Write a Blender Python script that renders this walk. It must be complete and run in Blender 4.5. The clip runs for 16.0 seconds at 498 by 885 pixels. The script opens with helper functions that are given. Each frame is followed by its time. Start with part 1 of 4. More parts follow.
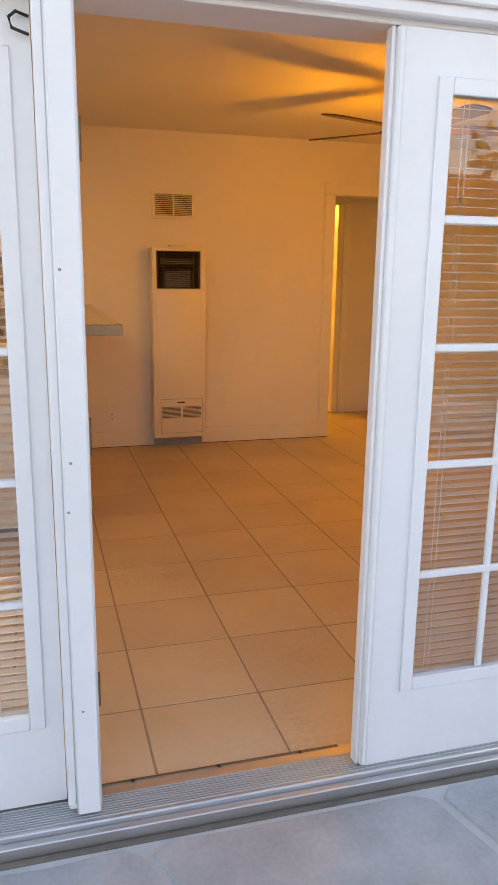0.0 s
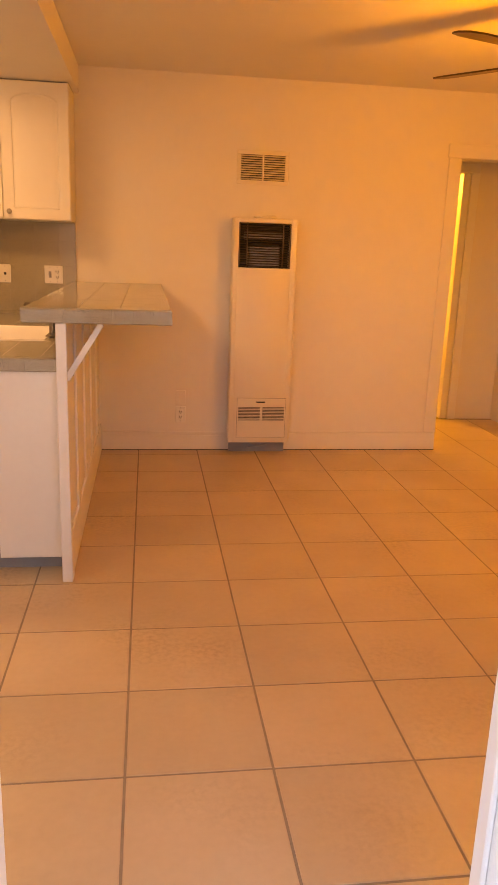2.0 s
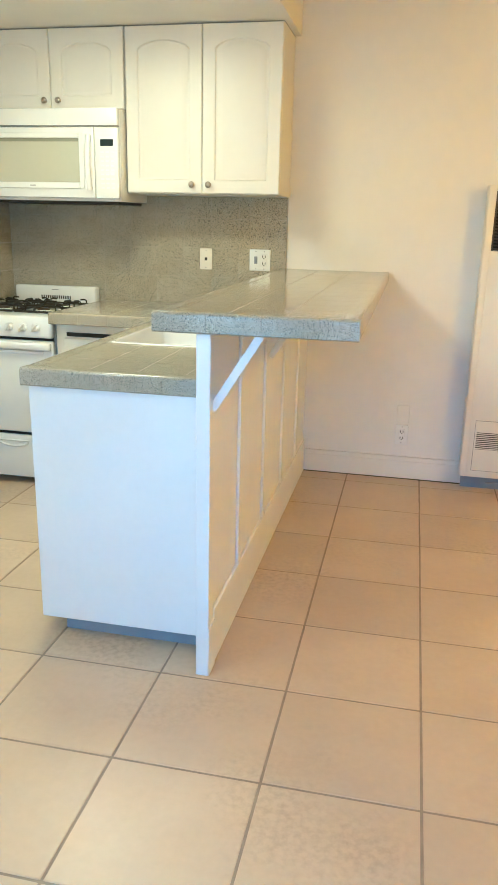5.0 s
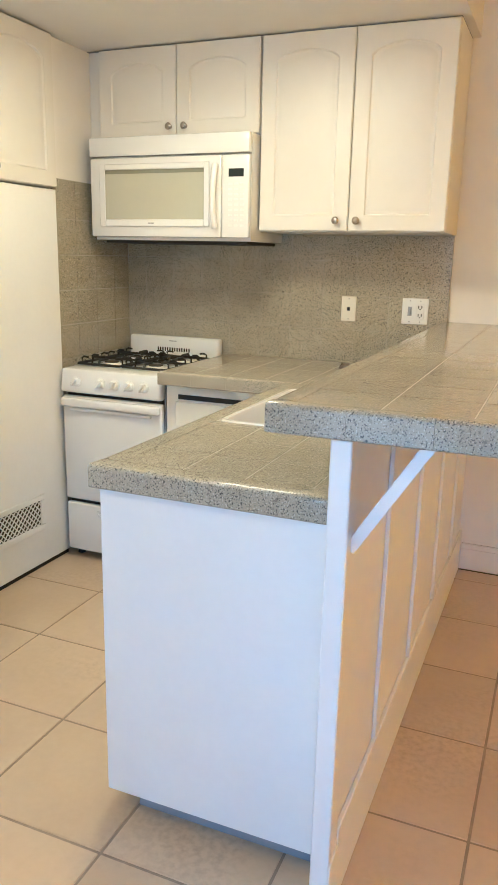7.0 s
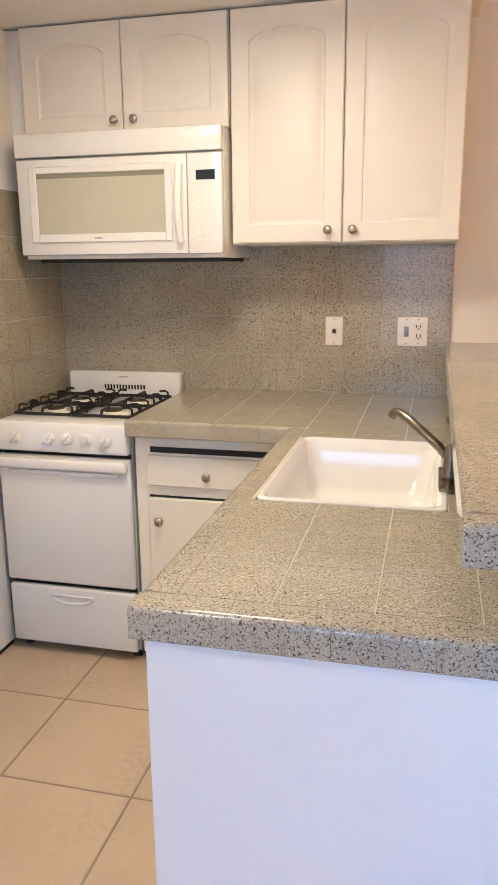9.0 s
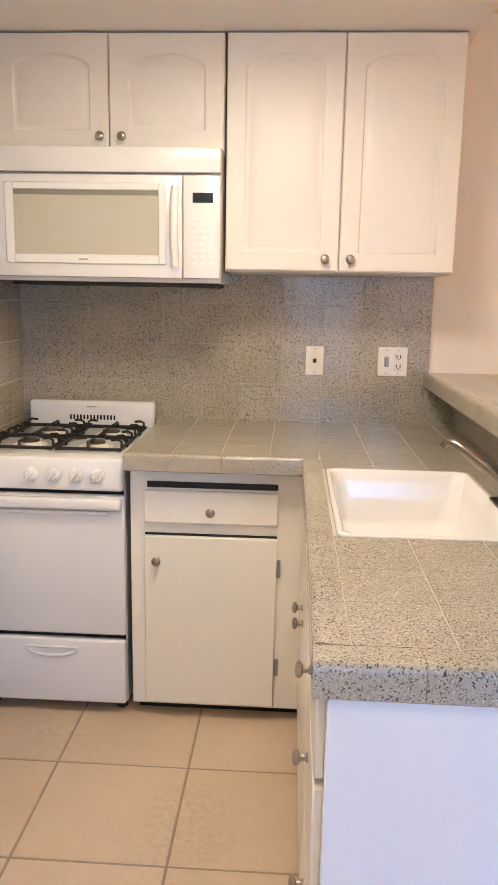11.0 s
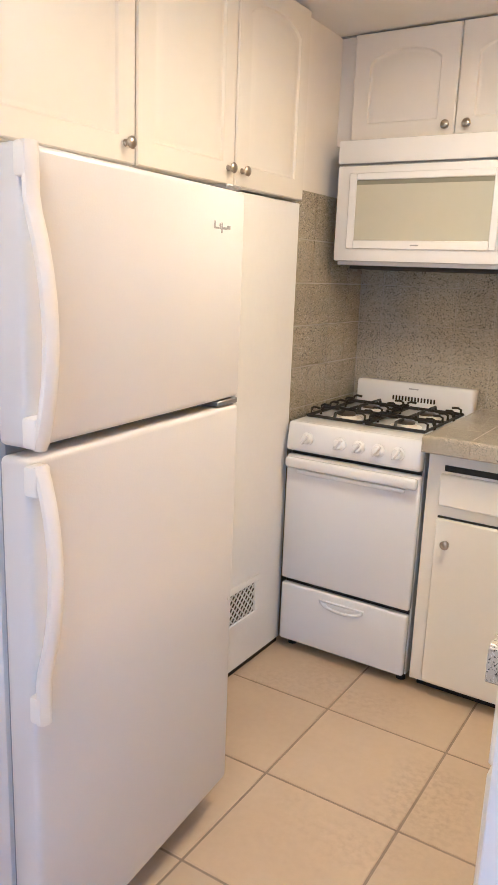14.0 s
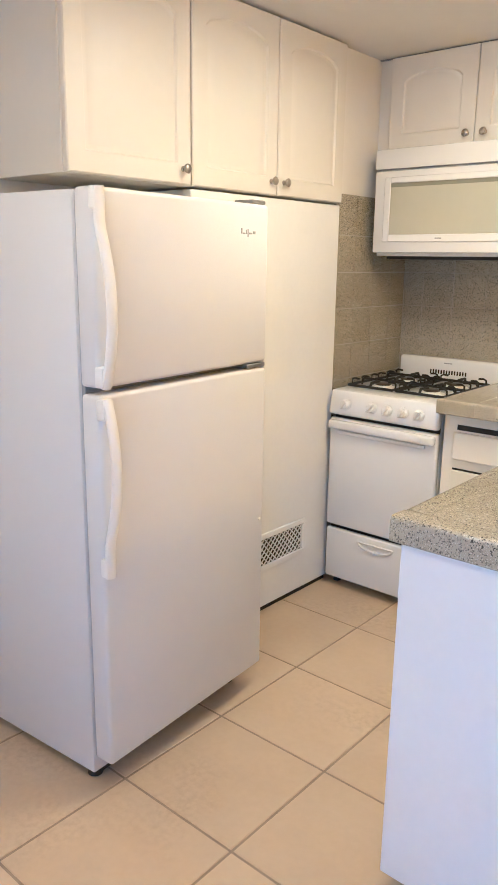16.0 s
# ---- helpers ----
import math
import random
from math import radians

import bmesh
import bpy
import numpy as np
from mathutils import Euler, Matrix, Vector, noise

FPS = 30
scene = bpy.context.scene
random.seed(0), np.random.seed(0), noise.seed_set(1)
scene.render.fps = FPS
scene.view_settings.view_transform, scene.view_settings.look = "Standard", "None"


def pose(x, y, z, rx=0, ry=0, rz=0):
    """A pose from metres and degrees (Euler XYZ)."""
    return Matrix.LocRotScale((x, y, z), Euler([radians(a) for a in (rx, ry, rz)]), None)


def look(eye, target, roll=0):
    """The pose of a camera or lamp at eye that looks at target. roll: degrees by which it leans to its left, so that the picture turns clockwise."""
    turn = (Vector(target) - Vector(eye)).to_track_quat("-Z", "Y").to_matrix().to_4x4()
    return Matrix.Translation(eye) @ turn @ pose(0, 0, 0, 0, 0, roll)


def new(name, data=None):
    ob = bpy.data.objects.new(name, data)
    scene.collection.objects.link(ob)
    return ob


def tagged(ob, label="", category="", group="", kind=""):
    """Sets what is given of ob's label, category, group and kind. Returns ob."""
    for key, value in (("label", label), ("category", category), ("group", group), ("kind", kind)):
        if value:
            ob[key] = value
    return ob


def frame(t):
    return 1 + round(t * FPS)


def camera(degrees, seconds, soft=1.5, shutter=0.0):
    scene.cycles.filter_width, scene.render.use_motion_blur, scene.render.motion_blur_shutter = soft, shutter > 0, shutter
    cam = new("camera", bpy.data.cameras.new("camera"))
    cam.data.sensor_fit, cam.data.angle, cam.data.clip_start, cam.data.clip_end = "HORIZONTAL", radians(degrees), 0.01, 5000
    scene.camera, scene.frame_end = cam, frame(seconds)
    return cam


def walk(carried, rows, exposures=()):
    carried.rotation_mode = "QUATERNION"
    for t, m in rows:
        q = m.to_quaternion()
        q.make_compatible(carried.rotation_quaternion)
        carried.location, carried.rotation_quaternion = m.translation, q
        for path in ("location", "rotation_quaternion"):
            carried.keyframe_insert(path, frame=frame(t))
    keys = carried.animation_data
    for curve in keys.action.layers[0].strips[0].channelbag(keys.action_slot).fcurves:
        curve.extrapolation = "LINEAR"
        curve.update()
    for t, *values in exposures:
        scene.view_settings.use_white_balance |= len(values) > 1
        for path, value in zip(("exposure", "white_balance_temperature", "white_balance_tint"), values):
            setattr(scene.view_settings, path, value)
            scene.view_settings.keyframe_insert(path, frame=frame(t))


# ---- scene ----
cam = camera(37.0, 16.0)
PATH = [
    (0, (0.066, 0.016, 1.426), (0.605, 1.888, 0.973), 0.8),
    (0.5, (0.227, 0.276, 1.387), (0.728, 2.159, 0.936), 1.6),
    (1, (0.321, 0.460, 1.379), (0.749, 2.356, 0.909), 1.7),
    (1.5, (0.362, 0.695, 1.392), (0.721, 2.602, 0.909), 1.8),
    (2, (0.402, 0.894, 1.393), (0.673, 2.810, 0.889), 2.1),
    (2.5, (0.51, 1.097, 1.401), (0.669, 3.020, 0.877), 2.2),
    (3, (0.585, 1.274, 1.389), (0.641, 3.199, 0.85), 2.4),
    (3.5, (0.595, 1.467, 1.39), (0.535, 3.386, 0.833), 2.3),
    (4, (0.604, 1.603, 1.392), (0.429, 3.511, 0.819), 2.0),
    (4.5, (0.622, 1.745, 1.398), (0.326, 3.635, 0.815), 1.6),
    (5, (0.622, 1.876, 1.39), (0.228, 3.752, 0.819), 1.3),
    (5.2, (0.613, 1.933, 1.385), (0.19, 3.805, 0.823), 1.1),
    (7.3, (0.377, 2.648, 1.418), (-0.388, 4.433, 0.938), 1.0),
    (7.5, (0.346, 2.675, 1.442), (-0.417, 4.457, 0.951), 0.6),
    (8, (0.177, 2.774, 1.435), (-0.525, 4.589, 0.975), -0.1),
    (8.5, (-0.006, 2.863, 1.432), (-0.61, 4.716, 0.982), -0.6),
    (9, (-0.123, 2.997, 1.437), (-0.59, 4.886, 0.976), -0.5),
    (9.2, (-0.188, 3.04, 1.424), (-0.585, 4.949, 0.979), -0.4),
    (11.3, (-0.61, 3.017, 1.428), (-0.714, 4.979, 1.051), 1.1),
    (11.5, (-0.605, 3.019, 1.424), (-0.774, 4.977, 1.054), 0.9),
    (12, (-0.564, 3.058, 1.419), (-0.964, 4.984, 1.056), 1.2),
    (12.5, (-0.457, 3.101, 1.435), (-1.084, 4.96, 1.043), 1.9),
    (13, (-0.394, 3.12, 1.429), (-1.206, 4.899, 1.008), 2.2),
    (13.5, (-0.397, 3.085, 1.434), (-1.351, 4.785, 0.989), 2.3),
    (14, (-0.347, 2.986, 1.424), (-1.38, 4.64, 0.981), 2.2),
    (14.5, (-0.235, 2.871, 1.433), (-1.337, 4.479, 0.984), 2.0),
    (15, (-0.103, 2.824, 1.435), (-1.274, 4.383, 0.986), 1.8),
    (15.5, (0.065, 2.762, 1.423), (-1.195, 4.243, 0.954), 1.7),
    (16, (0.165, 2.673, 1.441), (-1.098, 4.149, 0.966), 0.8),
]
EXPOSURES = [(0.0, 2.05, 8500, 18), (0.6, 2.1, 8800, 19), (1.4, 2.24, 10300, 28), (2.0, 2.52, 10400, 32), (2.5, 2.84, 7500, 14), (3.0, 3.25, 5300, -5), (3.5, 3.42, 4200, -16), (4.2, 3.45, 4000, -19), (5.0, 3.42, 4000, -17), (7.5, 3.2, 4350, -2), (9.0, 3.15, 4450, 7), (13.0, 3.2, 4450, 9), (16.0, 3.22, 4350, 4)]
walk(cam, [(t, look(eye, target, roll)) for t, eye, target, roll in PATH], EXPOSURES)

# ---- world and light ----
world = bpy.data.worlds.new("sky")
scene.world = world
world.use_nodes = True
wn = world.node_tree.nodes
sky = wn.new("ShaderNodeTexSky")
sky.sky_type, sky.sun_disc, sky.sun_elevation, sky.sun_rotation = "NISHITA", False, radians(32), radians(20)
world.node_tree.links.new(sky.outputs[0], wn["Background"].inputs[0])
wn["Background"].inputs[1].default_value = 0.15


def lamp(name, kind, place, target, energy, colour, size=0.1, size_y=None):
    data = bpy.data.lights.new(name, kind)
    data.energy, data.color = energy, colour
    if kind == "AREA":
        data.size = size
        if size_y:
            data.shape, data.size_y = "RECTANGLE", size_y
    elif kind == "SUN":
        data.angle = radians(size)
    else:
        data.shadow_soft_size = size
    ob = new(name, data)
    ob.matrix_world = look(place, target)
    return ob


KITCHEN_LIGHT, ENTRY_LIGHT = (-0.72, 4.68), (-0.9, 3.05)
FAN = (2.18, 4.09)
lamp("sun", "SUN", (2, 8, 5.2), (0.0, 0.0, 0.0), 1.5, (1.0, 0.9, 0.78), 12)
lamp("kitchen_lamp", "AREA", (*KITCHEN_LIGHT, 2.215), (*KITCHEN_LIGHT, 0), 2.1, (1.0, 0.63, 0.28), 0.34, 0.34)
lamp("entry_lamp", "AREA", (*ENTRY_LIGHT, 2.215), (*ENTRY_LIGHT, 0), 0.75, (1.0, 0.63, 0.28), 0.34, 0.34)
lamp("fan_lamp", "POINT", (*FAN, 1.97), (*FAN, 0), 8.5, (1.0, 0.40, 0.01), 0.07)
lamp("doorway_daylight", "AREA", (0.54, 1.925, 1.0), (0.3, 4.0, 0.7), 0.2, (0.84, 0.92, 1.0), 0.68, 1.85)
lamp("side_door_daylight", "AREA", (-0.31, 1.925, 1.05), (-0.75, 4.0, 0.6), 0.52, (0.84, 0.92, 1.0), 0.62, 1.55)
lamp("bedroom_lamp", "POINT", (2.3, 8.3, 2.1), (2.3, 8.3, 0), 22, (1.0, 0.48, 0.06), 0.1)


# ---- materials ----
def material(name, base, second=None, scale=4.0, rough=0.5, metal=0.0, bump=0.0, bump_scale=120.0, spread=0.0, coat=0.0, stretch=(1, 1, 1), rough_spread=0.08):
    """A surface whose colour drifts from base to second in large clouds and fine grain, with fine relief."""
    m = bpy.data.materials.new(name)
    m.use_nodes = True
    n, l = m.node_tree.nodes, m.node_tree.links
    b = n["Principled BSDF"]
    b.inputs["Metallic"].default_value = metal
    b.inputs["Coat Weight"].default_value = coat
    b.inputs["Coat Roughness"].default_value = 0.12
    second = second or tuple(c * 0.86 for c in base)
    geo, mp = n.new("ShaderNodeNewGeometry"), n.new("ShaderNodeMapping")
    mp.inputs["Scale"].default_value = stretch
    l.new(geo.outputs["Position"], mp.inputs["Vector"])
    big, fine = n.new("ShaderNodeTexNoise"), n.new("ShaderNodeTexNoise")
    for t, s, d in ((big, scale, 5), (fine, scale * 14, 3)):
        t.inputs["Scale"].default_value, t.inputs["Detail"].default_value = s, d
        l.new(mp.outputs[0], t.inputs["Vector"])
    add = n.new("ShaderNodeMath")
    add.operation = "MULTIPLY_ADD"
    l.new(fine.outputs[0], add.inputs[0])
    add.inputs[1].default_value = 0.35
    l.new(big.outputs[0], add.inputs[2])
    ramp = n.new("ShaderNodeMapRange")
    ramp.inputs[1].default_value, ramp.inputs[2].default_value = 0.4, 1.05
    l.new(add.outputs[0], ramp.inputs[0])
    mix = n.new("ShaderNodeMix")
    mix.data_type = "RGBA"
    l.new(ramp.outputs[0], mix.inputs[0])
    mix.inputs[6].default_value, mix.inputs[7].default_value = (*base, 1), (*second, 1)
    colour = mix.outputs[2]
    if spread:
        info, hsv, mr = n.new("ShaderNodeObjectInfo"), n.new("ShaderNodeHueSaturation"), n.new("ShaderNodeMapRange")
        mr.inputs[3].default_value, mr.inputs[4].default_value = 1 - spread, 1 + spread
        l.new(info.outputs["Random"], mr.inputs[0])
        l.new(mr.outputs[0], hsv.inputs["Value"])
        l.new(colour, hsv.inputs["Color"])
        colour = hsv.outputs[0]
    l.new(colour, b.inputs["Base Color"])
    rr = n.new("ShaderNodeMapRange")
    rr.inputs[3].default_value, rr.inputs[4].default_value = max(0.02, rough - rough_spread), min(1, rough + rough_spread)
    l.new(big.outputs[0], rr.inputs[0])
    l.new(rr.outputs[0], b.inputs["Roughness"])
    if bump:
        bn, bt = n.new("ShaderNodeBump"), n.new("ShaderNodeTexNoise")
        bt.inputs["Scale"].default_value, bt.inputs["Detail"].default_value = bump_scale, 4
        l.new(geo.outputs["Position"], bt.inputs["Vector"])
        l.new(bt.outputs[0], bn.inputs["Height"])
        bn.inputs["Strength"].default_value, bn.inputs["Distance"].default_value = bump, 0.004
        l.new(bn.outputs[0], b.inputs["Normal"])
    return m


def granite_material(name, stretch=(1, 1, 1), base=(0.41, 0.37, 0.285), second=(0.34, 0.305, 0.23), grain=1.0):
    """Glazed tile printed as speckled grey-beige granite."""
    m = material(name, base, second, 9.0, 0.12, bump=0.05, bump_scale=60, spread=0.05, stretch=stretch, rough_spread=0.06)
    n, l = m.node_tree.nodes, m.node_tree.links
    b = n["Principled BSDF"]
    under = b.inputs["Base Color"].links[0].from_socket
    mp = [x for x in n if x.bl_idname == "ShaderNodeMapping"][0]
    for scale, low, high, tone in ((285 * grain, 0.565, 0.625, (0.06, 0.056, 0.05)), (320 * grain, 0.585, 0.65, (0.60, 0.56, 0.47)), (130 * grain, 0.61, 0.72, (0.2, 0.18, 0.145))):
        t, r, x = n.new("ShaderNodeTexNoise"), n.new("ShaderNodeMapRange"), n.new("ShaderNodeMix")
        t.inputs["Scale"].default_value, t.inputs["Detail"].default_value = scale, 3
        r.inputs[1].default_value, r.inputs[2].default_value = low, high
        x.data_type = "RGBA"
        l.new(mp.outputs[0], t.inputs["Vector"])
        l.new(t.outputs[0], r.inputs[0])
        l.new(r.outputs[0], x.inputs[0])
        l.new(under, x.inputs[6])
        x.inputs[7].default_value = (*tone, 1)
        under = x.outputs[2]
    l.new(under, b.inputs["Base Color"])
    return m


def glow_material(name, colour, strength):
    m = bpy.data.materials.new(name)
    m.use_nodes = True
    b = m.node_tree.nodes["Principled BSDF"]
    b.inputs["Base Color"].default_value = (0.8, 0.8, 0.78, 1)
    b.inputs["Emission Color"].default_value, b.inputs["Emission Strength"].default_value = (*colour, 1), strength
    return m


def glass_material(name):
    m = bpy.data.materials.new(name)
    m.use_nodes = True
    b = m.node_tree.nodes["Principled BSDF"]
    b.inputs["Base Color"].default_value = (0.96, 0.98, 0.97, 1)
    b.inputs["Transmission Weight"].default_value, b.inputs["Roughness"].default_value, b.inputs["IOR"].default_value = 1, 0.01, 1.45
    return m


WALL = material("wall_paint", (0.80, 0.77, 0.72), (0.74, 0.71, 0.66), 1.3, 0.62, bump=0.12, bump_scale=90)
CEIL = material("ceiling_paint", (0.78, 0.75, 0.70), (0.73, 0.70, 0.65), 1.1, 0.75, bump=0.12, bump_scale=110)
TRIM = material("gloss_white_paint", (0.83, 0.83, 0.82), (0.77, 0.77, 0.76), 3, 0.32, bump=0.06, bump_scale=70)
EXT = material("exterior_white_paint", (0.82, 0.82, 0.82), (0.73, 0.73, 0.73), 2.5, 0.4, bump=0.1, bump_scale=60)
TILE = material("floor_tile", (0.61, 0.48, 0.325), (0.50, 0.38, 0.25), 2.6, 0.36, bump=0.12, bump_scale=45, spread=0.05)


def add_grime(m, tone, amount):
    """Smudged dirt in broken patches over a finish."""
    n, l = m.node_tree.nodes, m.node_tree.links
    b = n["Principled BSDF"]
    under = b.inputs["Base Color"].links[0].from_socket
    geo = [x for x in n if x.bl_idname == "ShaderNodeNewGeometry"][0]
    masks = []
    for scale, low, high in ((1.7, 0.50, 0.74), (52, 0.40, 0.72)):
        t, r = n.new("ShaderNodeTexNoise"), n.new("ShaderNodeMapRange")
        t.inputs["Scale"].default_value, t.inputs["Detail"].default_value = scale, 4
        r.inputs[1].default_value, r.inputs[2].default_value = low, high
        l.new(geo.outputs["Position"], t.inputs["Vector"])
        l.new(t.outputs[0], r.inputs[0])
        masks.append(r.outputs[0])
    both, level, mix = n.new("ShaderNodeMath"), n.new("ShaderNodeMath"), n.new("ShaderNodeMix")
    both.operation = level.operation = "MULTIPLY"
    l.new(masks[0], both.inputs[0])
    l.new(masks[1], both.inputs[1])
    l.new(both.outputs[0], level.inputs[0])
    level.inputs[1].default_value = amount
    mix.data_type = "RGBA"
    l.new(level.outputs[0], mix.inputs[0])
    l.new(under, mix.inputs[6])
    mix.inputs[7].default_value = (*tone, 1)
    l.new(mix.outputs[2], b.inputs["Base Color"])


add_grime(TILE, (0.22, 0.155, 0.105), 0.48)
GROUT = material("floor_grout", (0.36, 0.285, 0.21), (0.24, 0.19, 0.14), 12, 0.85, bump=0.2)
GRANITE = granite_material("granite_tile")
SPLASH = granite_material("splash_tile", (0.9, 0.9, 1.1), (0.405, 0.365, 0.275), (0.33, 0.295, 0.215), 0.72)
SGROUT = material("splash_grout", (0.41, 0.375, 0.30), (0.35, 0.32, 0.255), 20, 0.35)
TGROUT = material("pale_grout", (0.46, 0.42, 0.345), (0.39, 0.355, 0.295), 20, 0.7, bump=0.1)
DOORW = material("white_cabinet_foil", (0.745, 0.715, 0.65), (0.705, 0.675, 0.615), 2, 0.42, rough_spread=0.05)
CREAM = material("cream_cabinet_paint", (0.84, 0.80, 0.69), (0.80, 0.76, 0.65), 3, 0.4, bump=0.06, bump_scale=60)
APPL = material("white_enamel", (0.77, 0.765, 0.745), (0.74, 0.735, 0.715), 1.5, 0.2, coat=0.3, rough_spread=0.05)
FRIDGE = material("textured_white_enamel", (0.68, 0.672, 0.672), (0.65, 0.642, 0.642), 1.2, 0.33, bump=0.08, bump_scale=300)
PLAST = material("white_plastic", (0.80, 0.79, 0.76), (0.76, 0.75, 0.72), 3, 0.35)
IVORY = material("ivory_plastic", (0.80, 0.76, 0.66), None, 3, 0.35)
SINKW = material("white_porcelain", (0.77, 0.745, 0.71), (0.74, 0.715, 0.68), 3, 0.12, coat=0.5)
NICKEL = material("brushed_nickel", (0.46, 0.42, 0.36), (0.38, 0.34, 0.29), 6, 0.28, 1.0)
STEEL = material("dull_steel", (0.42, 0.42, 0.42), (0.3, 0.3, 0.3), 30, 0.45, 1.0)
IRON = material("black_iron", (0.008, 0.008, 0.008), (0.014, 0.013, 0.012), 40, 0.55, bump=0.2)
DARK = material("dark_gap", (0.015, 0.015, 0.015), None, 5, 0.7)
BROWN = material("dark_louvre_metal", (0.10, 0.08, 0.065), (0.06, 0.05, 0.04), 15, 0.45, 0.4)
HEAT = material("cream_heater_enamel", (0.78, 0.73, 0.64), (0.74, 0.69, 0.60), 2, 0.36, bump=0.04)
GREY = material("grey_vinyl", (0.30, 0.32, 0.35), (0.24, 0.25, 0.28), 8, 0.6)
ALU = material("worn_aluminium", (0.62, 0.60, 0.59), (0.46, 0.44, 0.43), 12, 0.42, 0.85, stretch=(0.3, 4, 4))
DARKNICKEL = material("tarnished_nickel", (0.27, 0.235, 0.19), (0.2, 0.17, 0.14), 6, 0.25, 1.0)
BRASS = material("aged_hinge_metal", (0.22, 0.18, 0.13), (0.13, 0.11, 0.09), 30, 0.45, 0.9)
MIRROR_GLASS = material("smoked_oven_glass", (0.46, 0.45, 0.35), (0.50, 0.48, 0.38), 2, 0.07)
# olive tone for the painted shadow under the microwave window's frame
FRAMESHADE = material("olive_shade", (0.24, 0.24, 0.18), (0.20, 0.20, 0.15), 4, 0.3)
GLASS = glass_material("window_glass")
SLAT = material("white_blind_slat", (0.72, 0.70, 0.68), (0.66, 0.64, 0.62), 6, 0.45, spread=0.04)
STONE = material("grey_flagstone", (0.46, 0.47, 0.47), (0.22, 0.23, 0.24), 4.5, 0.55, bump=0.6, bump_scale=18, spread=0.13)
MORTAR = material("pale_mortar", (0.58, 0.58, 0.56), (0.46, 0.46, 0.45), 10, 0.9, bump=0.3)
EARTH = material("dry_ground", (0.20, 0.17, 0.12), (0.12, 0.12, 0.06), 0.7, 0.95, bump=0.4)
WOOD = material("dark_fan_wood", (0.10, 0.055, 0.03), (0.06, 0.03, 0.018), 10, 0.4, stretch=(1, 8, 1))
STUCCO = material("pink_stucco", (0.50, 0.32, 0.26), (0.44, 0.28, 0.22), 3, 0.9, bump=0.4, bump_scale=40)
ROOF = material("red_roof_tile", (0.36, 0.14, 0.09), (0.25, 0.10, 0.07), 6, 0.85, bump=0.4)
FENCE = material("brown_fence_wood", (0.22, 0.13, 0.08), (0.14, 0.085, 0.05), 6, 0.8, stretch=(6, 6, 1))
BARK = material("grey_bark", (0.20, 0.16, 0.12), (0.12, 0.1, 0.08), 14, 0.9, bump=0.5)
LEAF = material("green_leaf", (0.07, 0.11, 0.03), (0.10, 0.12, 0.04), 12, 0.5, spread=0.25)
INK = material("grey_print", (0.30, 0.30, 0.30), None, 5, 0.5)
SCREEN = material("dark_display", (0.02, 0.03, 0.035), None, 5, 0.15)
LAMPW = glow_material("lit_kitchen_diffuser", (1.0, 0.70, 0.40), 2.0)
LAMPF = glow_material("lit_fan_glass", (1.0, 0.42, 0.06), 2.5)


# ---- building helpers ----
def box(bm, x0, x1, y0, y1, z0, z1, bevel=0.0, seg=1):
    vs = bmesh.ops.create_cube(bm, size=1)["verts"]
    for v in vs:
        v.co = Vector(((x0 + x1) / 2 + v.co.x * (x1 - x0), (y0 + y1) / 2 + v.co.y * (y1 - y0), (z0 + z1) / 2 + v.co.z * (z1 - z0)))
    if bevel:
        es = {e for v in vs for e in v.link_edges}
        bmesh.ops.bevel(bm, geom=list(es), offset=bevel, segments=seg, affect="EDGES", profile=0.5)
    return bm


def boxes(*rows):
    bm = bmesh.new()
    for r in rows:
        box(bm, *r)
    return bm


def tube(bm, pts, r, n=8, wide=1.0, up=(0, 0, 1)):
    """A rod of radius r swept along pts; wide stretches the section sideways."""
    pts = [Vector(p) for p in pts]
    rings = []
    for i, p in enumerate(pts):
        d = (pts[min(i + 1, len(pts) - 1)] - pts[max(i - 1, 0)]).normalized()
        a = d.cross(Vector(up))
        if a.length < 1e-3:
            a = d.cross(Vector((1, 0, 0)))
        a.normalize()
        b = a.cross(d)
        rings.append([bm.verts.new(p + (a * math.cos(q) * wide + b * math.sin(q)) * r) for q in [2 * math.pi * (k + 0.5) / n for k in range(n)]])
    for s, t in zip(rings, rings[1:]):
        for k in range(n):
            bm.faces.new((s[k], s[(k + 1) % n], t[(k + 1) % n], t[k]))
    bm.faces.new(rings[0][::-1])
    bm.faces.new(rings[-1])
    return bm


def lathe(bm, place, axis, profile, n=16):
    """A turned body: profile gives (distance along axis, radius)."""
    axis = Vector(axis).normalized()
    a = axis.orthogonal().normalized()
    b = axis.cross(a)
    rings = [[bm.verts.new(Vector(place) + axis * h + (a * math.cos(2 * math.pi * k / n) + b * math.sin(2 * math.pi * k / n)) * r) for k in range(n)] for h, r in profile]
    for s, t in zip(rings, rings[1:]):
        for k in range(n):
            bm.faces.new((s[k], s[(k + 1) % n], t[(k + 1) % n], t[k]))
    bm.faces.new(rings[0][::-1])
    bm.faces.new(rings[-1])
    return bm


def base_of(ob):
    p = Vector(ob.location)
    while ob.parent:
        ob = ob.parent
        p += ob.location
    return p


def mesh_from(name, bm, mat, smooth):
    bmesh.ops.recalc_face_normals(bm, faces=bm.faces)
    me = bpy.data.meshes.new(name)
    bm.to_mesh(me)
    bm.free()
    me.materials.append(mat)
    if smooth:
        me.shade_smooth()
        me.set_sharp_from_angle(angle=radians(38))
    return me


